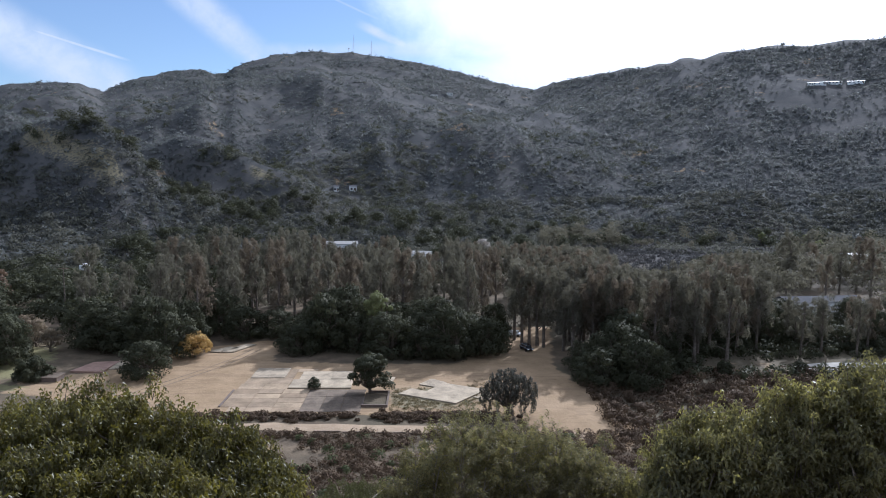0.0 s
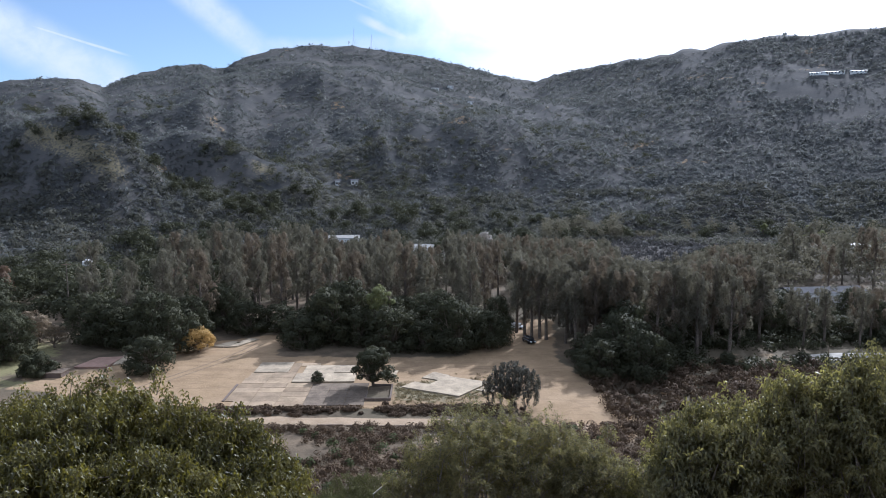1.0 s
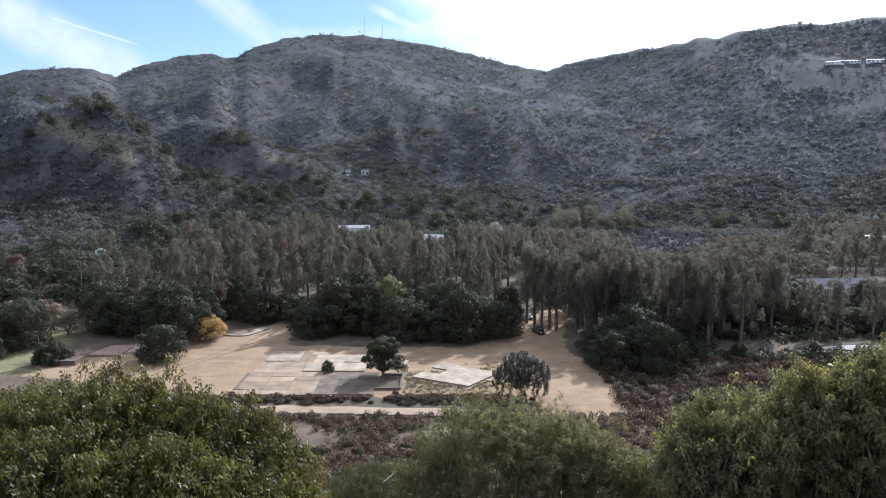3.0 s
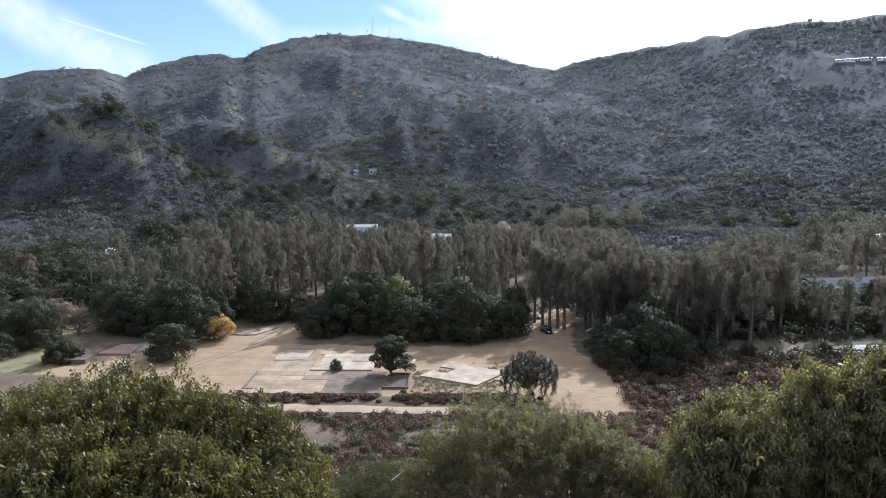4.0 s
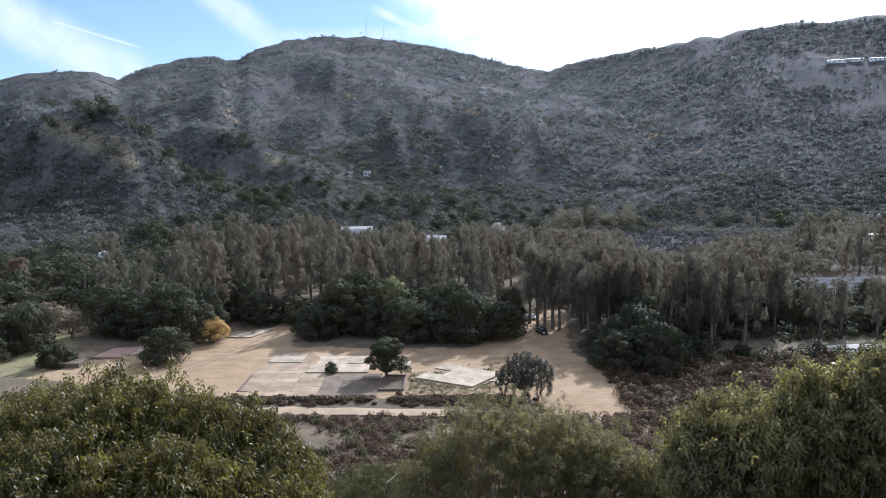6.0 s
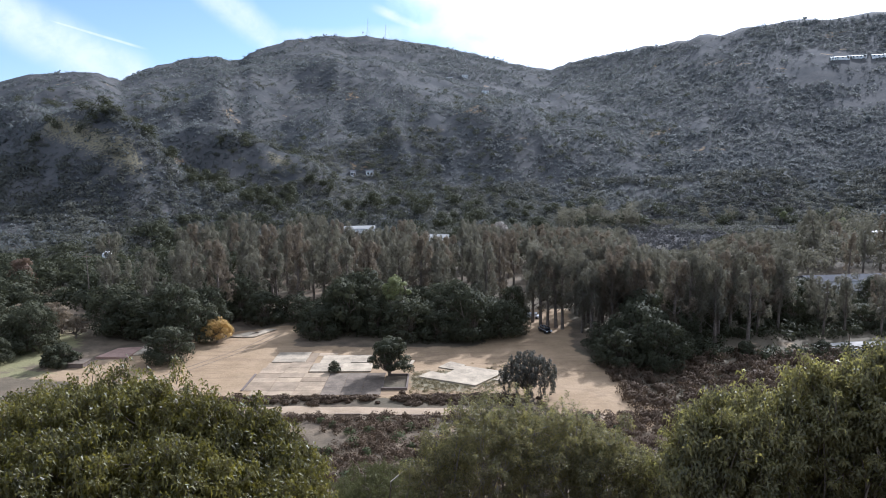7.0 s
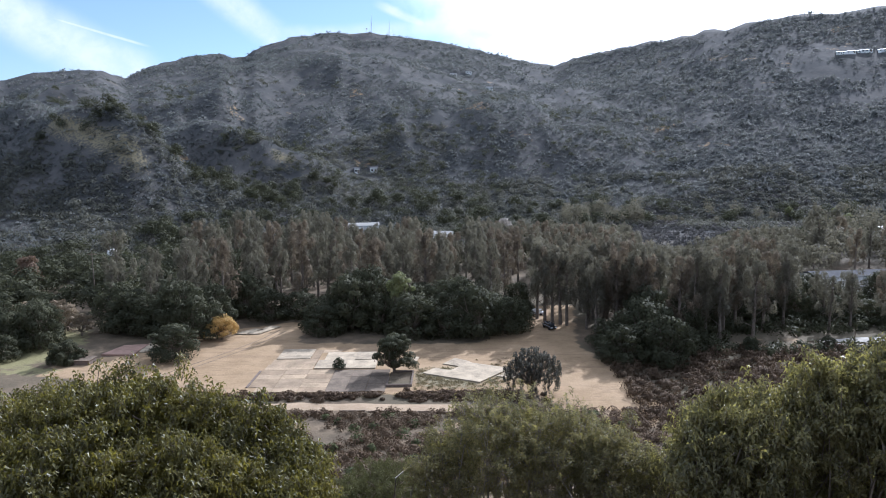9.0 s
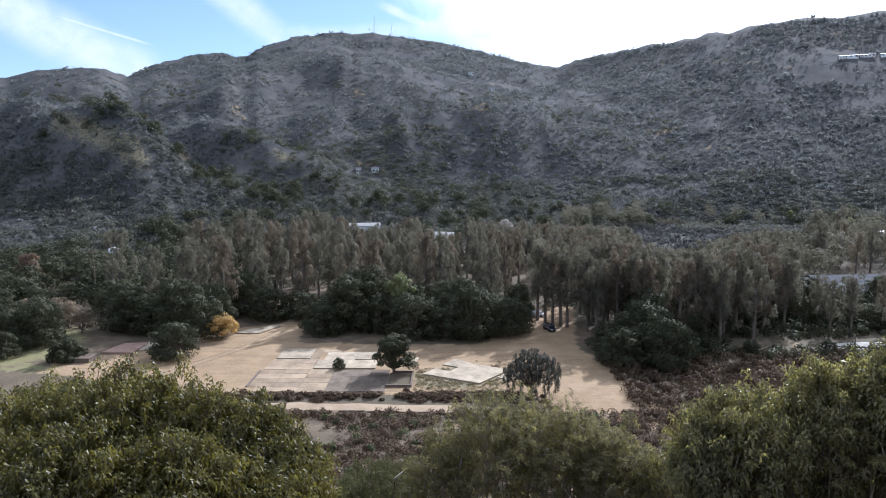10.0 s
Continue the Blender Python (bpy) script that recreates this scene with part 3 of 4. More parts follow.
# ---- the dirt road and the old foundations ----
def ribbon(name, pts, width, lift, mat, label, category):
    """A strip that follows the ground along a line."""
    p = np.asarray(pts, float)
    s = np.concatenate([[0], np.cumsum(np.hypot(*np.diff(p, axis=0).T))])
    t = np.arange(0, s[-1], 1.5)
    x, y = np.interp(t, s, p[:, 0]), np.interp(t, s, p[:, 1])
    tx, ty = np.gradient(x), np.gradient(y)
    n = np.hypot(tx, ty)
    nx, ny = -ty / n, tx / n
    wob = fractal(t / 6, t * 0, 3) * 0.35
    cols = []
    for q in (-0.5, -0.22, 0.0, 0.22, 0.5):
        off = q * width + wob * (abs(q) > 0.4)
        px, py = x + nx * off, y + ny * off
        cols.append(np.stack([px, py, height(px, py) + (lift if abs(q) < 0.4 else -0.05)], 1))
    v = np.stack(cols, 1).reshape(-1, 3)
    i, j = np.meshgrid(np.arange(len(t) - 1), np.arange(4), indexing="ij")
    i, j = i.ravel(), j.ravel()
    f = np.stack([i * 5 + j, i * 5 + j + 1, (i + 1) * 5 + j + 1, (i + 1) * 5 + j], 1)[:, ::-1]
    return tagged(new(name, mesh_of(name, v, f, mat, True)), label, category, kind="structure")


def dirt_material():
    m, k = material("road_dirt")
    pos = k.add("ShaderNodeTexCoord").outputs["Object"]
    a, b = k.noise(0.35, 6.0, pos), k.noise(3.0, 4.0, pos)
    c = k.mix(k.step(a, 0.3, 0.7), (0.22, 0.16, 0.10), (0.285, 0.21, 0.135))
    c = k.mix(k.step(b, 0.45, 0.8, 0.0, 0.4), c, (0.38, 0.32, 0.25))
    finish(k, surface(k, c, 0.95, b, 0.5, 0.05, spec=0.2))
    return m


DIRT = dirt_material()
ribbon("dirt_road", [(-130, 108), (-90, 111), (-55, 113), (-28, 113), (-2, 111.6), (12, 110.5), (30, 108)], 4.6, 0.06, DIRT,
       "pale graded dirt road along the foot of the bank", "road")

RUTS = plain("rutted_dirt", (0.16, 0.118, 0.082), 0.95, 0.8, 0.25)
for pts in ([(-64, 126), (-59.2, 129.6), (-54.7, 137.8), (-49.3, 147.4), (-45.4, 156.3), (-42.5, 166)],
            [(-62.2, 125), (-57.4, 128.8), (-52.9, 137), (-47.5, 146.6), (-43.7, 155.5), (-40.8, 165)]):
    ribbon("tyre_track", pts, 0.62, 0.02, RUTS, "darker tyre track pressed into the bare dirt", "track")

found = empty("concrete_foundation", -25, 133, 0, "cracked grey concrete foundation slab of a cleared building", "foundation")
found.matrix_world = Matrix()


def panel(x0, y0, x1, y1, z1, mat, parent, gap=0.03):
    return part("panel", box_bm([(x0 + gap, y0 + gap, -0.3, x1 - gap, y1 - gap, z1)], 0.015), mat, parent)


rng = np.random.default_rng(5)
xs = [-38.4, -33.5, -28.6, -23.4]
ys = [119.8, 122.6, 125.0, 127.6, 130.2, 133.0]
for i in range(3):
    for j in range(5):
        left = xs[i] + (1.6 if i == 0 and j == 0 else 0)
        panel(left, ys[j], xs[i + 1], ys[j + 1], 0.10 + rng.uniform(-0.02, 0.02), CONCRETE[(i * 2 + j * j) % 3], found)
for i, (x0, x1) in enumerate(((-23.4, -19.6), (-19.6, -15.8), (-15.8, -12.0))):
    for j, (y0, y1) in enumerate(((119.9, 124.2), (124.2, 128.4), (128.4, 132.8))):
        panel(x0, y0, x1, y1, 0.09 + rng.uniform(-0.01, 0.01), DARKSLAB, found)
for x0, y0, x1, y1, m in ((-38.2, 133, -33.2, 136.6, 0), (-33.2, 133, -28.2, 136.6, 2), (-37.8, 136.6, -33, 140.2, 2), (-33, 136.6, -28.2, 140.2, 0),
                          (-30.0, 140.2, -28.2, 147.2, 1), (-28.2, 144.8, -24, 147.2, 2)):
    panel(x0, y0, x1, y1, 0.10 + rng.uniform(-0.02, 0.03), CONCRETE[m], found)
for x0, y0, x1, y1 in ((-37.4, 140.3, -33.7, 147.4), (-33.7, 140.3, -30.1, 147.4)):
    panel(x0, y0, x1, y1, 0.24, PALE, found, 0.01)
for x0, y0, x1, y1 in ((-28.0, 133.4, -21.6, 139.0), (-21.6, 133.4, -15.2, 139.0), (-26.8, 139.0, -20.1, 144.7), (-20.1, 139.0, -16.0, 144.4)):
    panel(x0, y0, x1, y1, 0.27 if y0 < 139 or x0 < -21 else 0.4, PALE, found, 0.008)
part("kerb", box_bm([(-38.95, 122.6, -0.2, -38.5, 132.5, 0.2)], 0.03), BROWNWALL, found, "low broken brown kerb")

white = empty("concrete_slab", 0, 0, 0, "pale stepped concrete slab on dry grass", "foundation")
part("slab", prism_bm([(-5.3, 129.7), (5.9, 124.0), (12.5, 132.2), (3.9, 136.6), (0.2, 131.1), (-2.8, 133.0)], -0.3, 0.30), PALE, white)
for poly in ([(-1.3, 135.9), (2.3, 134.0), (4.6, 137.2), (1.3, 139.8)], [(9.4, 127.8), (12.4, 126.2), (15.2, 129.6), (12.4, 131.4)]):
    s = empty("concrete_slab", 0, 0, 0, "small pale concrete slab on dry grass", "foundation")
    part("slab", prism_bm(poly, -0.3, 0.2), PALE, s)
for poly, label in (([(-53.2, 161.4), (-50.2, 160.8), (-46.6, 165.0), (-49.4, 166)], "grey slab"), ([(-49.8, 160.6), (-46.8, 161.2), (-43.2, 168.2), (-46, 168.8)], "grey slab"),
                    ([(-9.5, 136.6), (-7.2, 136), (-6.4, 140.6), (-9, 141)], "grey slab")):
    s = empty("concrete_slab", 0, 0, 0, "thin pale concrete slab lying on bare dirt", "foundation")
    part("slab", prism_bm(poly, -0.3, 0.28), PALE, s)
red = empty("red_slab", 0, 0, 0, "faded red concrete pad with a low dark front", "foundation")
part("pad", prism_bm([(-77.8, 144.4), (-70.6, 144.0), (-70.4, 152.4), (-76.0, 151.6)], -0.3, 0.4), REDSLAB, red)
part("pad", prism_bm([(-70.2, 146.2), (-66.0, 147.5), (-67.0, 155.0), (-71.0, 153.6)], -0.3, 0.3), PALE, red, "pale concrete pad")
ramp = empty("loading_ramp", -80, 139, 0, "low dark retaining block with a stained top", "ramp")
part("block", box_bm([(-3.0, -1.2, -0.4, 3.0, 2.2, 0.9)], 0.05), BROWNWALL, ramp)
part("cap", box_bm([(-3.2, -1.3, 0.9, 3.2, 2.4, 1.02)], 0.03), DARKSLAB, ramp, "dark stained concrete cap")

bed = empty("walled_bed", -9.5, 126.6, 0, "low brown block wall round a square bed of dry weeds", "planter")
part("wall", box_bm([(-2.6, -4.2, -0.3, 2.4, -3.9, 0.52)], 0.02), BROWNWALL, bed)
part("wall", box_bm([(-1.9, 4.0, -0.3, 2.4, 4.3, 0.52)], 0.02), BROWNWALL, bed)
part("wall", box_bm([(2.1, -3.89, -0.3, 2.4, 3.99, 0.52)], 0.02), BROWNWALL, bed)
part("wall", box_bm([(-2.6, -3.89, -0.3, -2.3, 1.0, 0.3)], 0.02), BROWNWALL, bed)
part("bed_soil", box_bm([(-2.3, -3.9, -0.2, 2.1, 4.0, 0.18)], 0.0), GROUND, bed)
for x0, x1, y in ((-14, -8.5, 110.0), (-8.2, -3.4, 109.6), (-3.2, 1.2, 109.1), (-19, -14.5, 110.3)):
    edge = empty("road_edge_timber", (x0 + x1) / 2, y, float(height((x0 + x1) / 2, y)), "weathered timber lying along the dirt road's edge", "timber", "road edge timbers")
    part("beam", box_bm([(-(x1 - x0) / 2, -0.15, -0.1, (x1 - x0) / 2, 0.15, 0.28)], 0.03), WOOD, edge)

# ---- single trees round the clearing ----
R = np.random.default_rng
tree("oak_tree", oak_meshes("oak", 8.9, 7.6, 15000, 0.27, R(1), OAK, trunk=0.1, lobes=44), -11.0, 131.0, "lone dark oak tree casting its shadow on the slab")


def weeping_meshes(rng):
    """A domed tree: forked trunk, arching limbs, and curtains of foliage that hang from them almost to the ground."""
    lines, rows = [limb((0, 0, -0.3), (-0.2, 0, 2.2), 0.45, 0.34, rng, 0.05)], []
    for i in range(46):
        ang, t = i * 2.4, (i + 0.5) / 46
        out = 5.3 * math.sqrt(t) * rng.uniform(0.85, 1.06)
        dome = 7.9 - 3.6 * t ** 1.5 + rng.uniform(-0.5, 0.5)
        tip = np.array([math.cos(ang) * out, math.sin(ang) * out * 0.85, dome])
        if i % 2:
            lines.append(limb((-0.2, 0, 2.0), tip, 0.17, 0.05, rng, 0.13, 6))
        drop = min(dome - 0.5, rng.uniform(2.0, 5.0))
        for q in range(6):
            c = tip + np.append(rng.normal(size=2) * 0.16, -drop * q / 5.5)
            r = 0.5 - 0.04 * q
            rows.append((*c, r, r, drop * 0.13 + 0.15))
    v, f = tubes(lines, 6)
    cv, cf, cn = crown(rows, 19000, 0.3, rng, 2.2, 0.4, 0.4, 0.4)
    return mesh_of("trunk", v, f, BARK, True), mesh_of("crown", cv, cf, PEPPER, True, cn)


tree("pepper_tree", weeping_meshes(R(2)), 15.3, 117.2, "dark drooping tree with bare limbs showing beside the road")
tree("shrub", oak_meshes("shrub", 2.4, 2.5, 1500, 0.25, R(3), OAK, trunk=0.05, lobes=8), -22.7, 133.4, "small dark round shrub growing out of the slab", "shrub", z=0.35)
tree("yellow_tree", oak_meshes("yellow", 6.2, 7.8, 7000, 0.28, R(4), YELLOW, trunk=0.12, lobes=34), -54.8, 157.0, "small tree in yellow autumn leaf at the clearing's edge")
tree("round_shrub", oak_meshes("round", 5.4, 7.2, 9000, 0.32, R(6), OAK, trunk=0.03, lobes=20), -83.0, 139.5, "dark rounded oak shrub on open grass", "shrub")

OAKS = [oak_meshes("oak", 11.5, 12.5, 9500, 0.42, R(10 + i), OAK, trunk=0.08, lobes=32) for i in range(4)]
oak_spots = [(-31.0, 162, 0.9), (-24.5, 166, 1.15), (-17.5, 164, 0.85), (-9, 159, 1.05), (-0.5, 158, 0.9), (6.5, 157, 1.03), (14, 159.5, 0.85), (16.5, 164, 0.8),
             (-31, 168, 1.0), (-21, 170, 1.25), (-9, 169, 1.0), (1, 168, 1.3), (10, 169, 1.0),
             (-60.6, 142.0, 0.86), (-82.5, 167, 1.1), (-78, 164, 1.05), (-72, 164, 1.12), (-66, 161, 1.15), (-62, 171, 1.0), (-48, 176, 0.9), (-40, 178, 0.9), (-56, 182, 0.95),
             (-101, 149, 0.85), (-108, 156, 1.0), (-104, 164, 1.05), (-112, 148, 0.9), (-118, 158, 1.0), (-98, 141, 0.6),
             (37.5, 137, 0.95), (44.5, 134, 0.85), (43, 143, 1.1), (49, 140, 0.8), (36.5, 146, 0.8), (47, 151, 1.1), (54, 150, 0.85), (66, 142, 0.35), (84, 144, 0.35), (-95.5, 151, 0.9), (-61.5, 157.5, 1.0),
             (72, 170, 0.7), (80, 169, 0.65), (90, 170, 0.7), (86, 180, 0.8), (98, 168, 0.7), (107, 166, 0.75), (116, 168, 0.8), (124, 172, 0.7), (98, 180, 0.85), (110, 182, 0.8),
             (122, 186, 0.8), (66, 170, 0.8), (134, 180, 0.8), (60, 176, 0.9), (76, 186, 0.9), (92, 192, 0.9), (106, 194, 0.8),
             (12, 177, 0.8), (19, 181, 0.72), (2, 179, 0.9), (-8, 181, 0.9), (-18, 182, 0.9), (-28, 183, 0.9), (10, 188, 0.8)]
first = {}
for i, (x, y, s) in enumerate(oak_spots):
    j = i % 4
    label = "dense dark evergreen oak at the edge of the dirt clearing"
    m = pose(x, y, float(height(x, y)), 0, 0, i * 67) @ Matrix.Diagonal((s, s, s * (0.88 if i == 13 else 0.8 + 0.13 * (i * 7 % 4)), 1))
    if j not in first:
        first[j] = tree("oak_tree", OAKS[j], x, y, label, group="oaks round the clearing")
        first[j].matrix_world = m
    else:
        t = copy_thing(first[j], Matrix())
        t.matrix_world = m

# bare and coloured trees at the left edge and in the grove
BARE = oak_meshes("bare", 8.0, 7.0, 4200, 0.26, R(30), TWIGGY, trunk=0.15, lobes=14)
for i, (x, y, s) in enumerate(((-97, 166, 1.0), (-91, 161, 0.8), (-103, 171, 1.0), (-112, 172, 0.9))):
    tree("bare_tree", BARE, x, y, "nearly leafless tawny twiggy tree", group="bare trees", turn=i * 80).scale = (s, s, s)
RUST = oak_meshes("russet", 13.0, 8.0, 3800, 0.42, R(31), REDDISH, trunk=0.2)
for i, (x, y, s) in enumerate(((-62, 190, 0.95), (-134, 210, 1.1), (-78, 205, 1.1), (-30, 180, 0.5))):
    tree("russet_tree", RUST, x, y, "tree with rusty brown foliage among the eucalyptus", group="russet trees", turn=i * 80).scale = (s, s, s)
LIMES = oak_meshes("lime", 14.0, 6.5, 3600, 0.4, R(32), LIME, trunk=0.3)
for i, (x, y, s) in enumerate(((-12.2, 166, 1.12), (-20, 170, 0.6), (198, 330, 0.75), (200, 345, 0.85), (190, 372, 0.7))):
    tree("lime_tree", LIMES, x, y, "pale yellow-green tree catching the light", group="pale green trees", turn=i * 80).scale = (s, s, s)
PALETREE = oak_meshes("pale", 9.0, 7.5, 1100, 0.5, R(33), BLOSSOM, trunk=0.25)
for i, (x, y, s) in enumerate(((27, 318, 1.45), (19, 326, 1.1))):
    tree("pale_tree", PALETREE, x, y, "bare pale-limbed tree above the grove", group="pale trees", turn=i * 80).scale = (s, s, s)

# ---- the eucalyptus grove ----
GUMS = [gum_meshes(21.0, 4200, 0.46, R(50 + i), EUCBROWN if i in (1, 4) else EUC) for i in range(7)]
gum_first = {}
rng = R(77)
gum_spots = []
for tries in range(6000):
    if len(gum_spots) >= 255:
        break
    x = rng.uniform(-135, 165)
    y = rng.uniform(172, 290)
    if abs(x) > y * 0.72:
        continue
    if -10 + 0.172 * y - 6 < x < 0.178 * y + 4 and y < 215 and 18 < x < 42:
        continue  # the lane between the trunks
    if x < -60 and rng.random() < 0.5 + (-x - 60) / 100:
        continue
    if x > 80 and y < 225 and x > 0.54 * y - 4:
        continue
    if any((x - a) ** 2 + (y - b) ** 2 < 5.6 ** 2 for a, b, _ in gum_spots):
        continue
    gum_spots.append((x, y, rng.uniform(0.66, 1.14)))
gum_spots += [(25.2, 170.5, 1.0), (26.8, 168.6, 0.95), (28.8, 167.6, 1.05), (30.2, 166.3, 1.0), (23.6, 174, 1.05),
              (52, 148, 1.0), (57, 152, 1.08), (62, 149, 1.0), (66, 157, 1.0), (58, 160, 1.1), (50, 158, 1.05), (71, 162, 1.05), (77, 160, 0.95),
              (64, 164, 1.1), (54, 168, 1.1), (46, 152, 0.95),
              (92, 158, 0.85), (99, 161, 0.95), (106, 158, 0.9), (112, 163, 0.95), (96, 172, 0.95), (104, 170, 1.0), (114, 172, 0.9),
              (82, 178, 1.0), (102, 181, 0.9), (120, 168, 0.95), (124, 178, 0.8), (70, 150, 0.95),
              (38, 172, 1.0), (42, 180, 1.0), (37, 184, 0.95), (45, 170, 1.0), (41, 161, 0.9), (39, 192, 1.0), (33, 197, 0.9), (28, 190, 0.95), (48, 164, 0.9), (36, 203, 1.0), (30, 208, 0.9), (34.5, 163, 0.8), (43, 166, 1.05), (50, 173, 1.0), (36, 168, 0.9),
              (40.5, 157, 1.0), (44, 160.5, 1.05), (47, 166, 1.0), (42, 173, 1.1), (48, 177, 1.0), (46, 156, 1.0), (52, 163, 1.0), (53, 178, 1.0), (39, 165, 0.95), (35.8, 158, 0.9), (84, 164, 0.9), (76, 171, 1.05), (88, 171, 1.0), (92, 180, 0.95), (81, 172, 1.0), (69, 168, 1.0), (95, 166, 0.9), (61, 155, 0.95)]
# the grove's skyline: slope below the brink (run over drop) that tree tops keep under, by bearing
SKYLINE = [(-0.80, 0.139), (-0.66, 0.139), (-0.47, 0.105), (-0.41, 0.081), (-0.28, 0.078), (-0.17, 0.084), (-0.14, 0.108), (-0.08, 0.108), (-0.05, 0.093),
           (-0.02, 0.122), (0.01, 0.122), (0.03, 0.095), (0.1, 0.105), (0.27, 0.109), (0.295, 0.143), (0.385, 0.143), (0.43, 0.118), (0.53, 0.115), (0.56, 0.185), (0.7, 0.185)]


def tallest(x, y):
    if y > (203 if x > 0.54 * y else 358):
        return 99.0
    return 44 - y * float(table(SKYLINE, x / y)) - float(height(x, y))


for i, (x, y, s) in enumerate(gum_spots):
    j = i % 7
    s = min(s, tallest(x, y) / 20.5 * (0.93 + 0.12 * (i * 37 % 11) / 11))
    m = pose(x, y, float(height(x, y)), 0, 0, i * 53) @ Matrix.Diagonal((s * 1.05, s * 1.05, s, 1))
    if j not in gum_first:
        gum_first[j] = tree("eucalyptus_tree", GUMS[j], x, y, "tall slender grey-green eucalyptus in a dense grove", group="eucalyptus grove")
        gum_first[j].matrix_world = m
    else:
        t = copy_thing(gum_first[j], Matrix())
        t.matrix_world = m


# ---- woods and brush that nobody could count ----
def woods(name, spots, mat, label, rng, leaves_each=90):
    """Many small crowns, joined: rows of x, y, height, width."""
    vs, fs, ns, n0 = [], [], [], 0
    for x, y, h, w in spots:
        z = float(height(x, y))
        h = min(h, tallest(x, y))
        if h < 3:
            continue
        rows = []
        for i in range(7):
            ang = i * 2.4 + rng.uniform(0, 1)
            q = rng.uniform(0.1, 0.3) * w
            rows.append((x + math.cos(ang) * q, y + math.sin(ang) * q, z + h * rng.uniform(0.35, 0.78), w * 0.27, w * 0.27, h * 0.22))
        v, f, c = crown(rows, leaves_each, 0.05 * w + 0.25, rng, 0.2, 0.7, 0.25, 0.8)
        vs.append(v)
        fs.append(f + n0)
        ns.append(c)
        n0 += len(v)
    return tagged(new(name, mesh_of(name, np.vstack(vs), np.vstack(fs), mat, True, np.vstack(ns))), label, "woods", kind="stuff")


rng = R(101)
spots = []
while len(spots) < 620:
    a, r = rng.uniform(-44, 44), rng.uniform(200, 430)
    x, y = polar(a, r)
    if y < 250 and x > -90:
        continue
    if 114 < x < 150 and 320 < y < 395 and rng.random() < 0.6:
        continue
    if -60 < x < -20 and 340 < y < 375:
        continue
    big = rng.uniform(0.7, 1.25) * (0.4 if 114 < x < 150 and 320 < y < 395 else 1)
    spots.append((x, y, 9.5 * big, 9.0 * big))
woods("valley_woods", spots, OAK, "dark mixed oak woods filling the valley behind the grove", rng, 420)
spots = []
while len(spots) < 420:
    a, r = rng.uniform(10, 44), rng.uniform(230, 420)
    x, y = polar(a, r)
    if 114 < x < 150 and 320 < y < 395 and rng.random() < 0.6:
        continue
    if 112 < x < 150 and 195 < y < 222:
        continue
    big = rng.uniform(0.8, 1.4) * (0.4 if 114 < x < 150 and 320 < y < 395 else 1)
    spots.append((x, y, 11 * big, 7.5 * big))
woods("grey_woods", spots, EUC, "grey-green trees on the valley floor", rng, 300)


spots = []
while len(spots) < 330:
    a, r = rng.uniform(-36, 20), rng.uniform(400, 760)
    x, y = polar(a, r)
    if value_noise(np.float64(x / 60), np.float64(y / 60), 91) < 0.05:
        continue
    big = rng.uniform(0.6, 1.2)
    spots.append((x, y, 7.0 * big, 8.5 * big))
while len(spots) < 700:
    a = rng.uniform(-40, 4)
    r = float(table(FOOT_R, a)) * rng.uniform(0.98, 1.5)
    x, y = polar(a, r)
    if rng.random() > 0.55 + 0.9 * float(fractal(x / 45, y / 45, 61)):
        continue
    big = rng.uniform(0.5, 0.9)
    spots.append((x, y, 7.5 * big, 9.0 * big))
woods("hillside_oaks", spots, OAK, "dark oaks gathered in the hillside gullies", rng, 130)
spots = []
while len(spots) < 95:
    x, y = rng.uniform(-150, -52), rng.uniform(178, 250)
    if -x > y * 0.75 or (x > -75 and y < 186):
        continue
    big = rng.uniform(0.75, 1.2)
    spots.append((x, y, 9.0 * big, 9.0 * big))
woods("oak_woods", spots, OAK, "dark oaks crowding behind the clearing", rng, 650)


def brush(name, x, y, w, h, mat, label, seed, each, size, rough=0.16, lift=0.0):
    """Brush, each bush a dome of leafy sprays, joined."""
    rows = np.stack([x, y, height(x, y) + h * 0.25, w / 2, w / 2, h * 0.7], 1)
    v, f, c = crown(rows, 0, size, R(seed), -0.2, 0.7, 0.3, 0.8, each, rough, lift)
    return tagged(new(name, mesh_of(name, v, f, mat, True, c)), label, "brush", kind="stuff")


rng = R(202)
n = 105000
a = rng.uniform(-40, 40, n)
foot, top = table(FOOT_R, a), table(CREST_R, a)
r = foot * (top * 0.99 / foot) ** rng.random(n)
x, y = r * np.sin(np.radians(a)), r * np.cos(np.radians(a))
keep = fractal(x / 70, y / 70, 77) + 0.5 * fractal(x / 24, y / 24, 78) + 0.3 * rng.normal(size=n) > -0.15
for p, q, w in LIT_GRASS:
    keep &= (spur(x, y, p, q, 1.0, w) < 0.4) | (rng.random(n) < 0.3)
x, y, r = x[keep], y[keep], r[keep]
w = (0.9 + r / 450) * np.exp(rng.normal(size=len(x)) * 0.4)
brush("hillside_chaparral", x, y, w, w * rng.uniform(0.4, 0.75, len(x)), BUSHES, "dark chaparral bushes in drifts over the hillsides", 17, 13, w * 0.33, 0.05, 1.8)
n = 13000
a = rng.uniform(-40, 40, n)
r = table(FOOT_R, a) * rng.uniform(0.9, np.where(a < 0, 1.5, 1.2), n)
x, y = r * np.sin(np.radians(a)), r * np.cos(np.radians(a))
keep = fractal(x / 40, y / 40, 61) > -0.45
x, y = x[keep], y[keep]
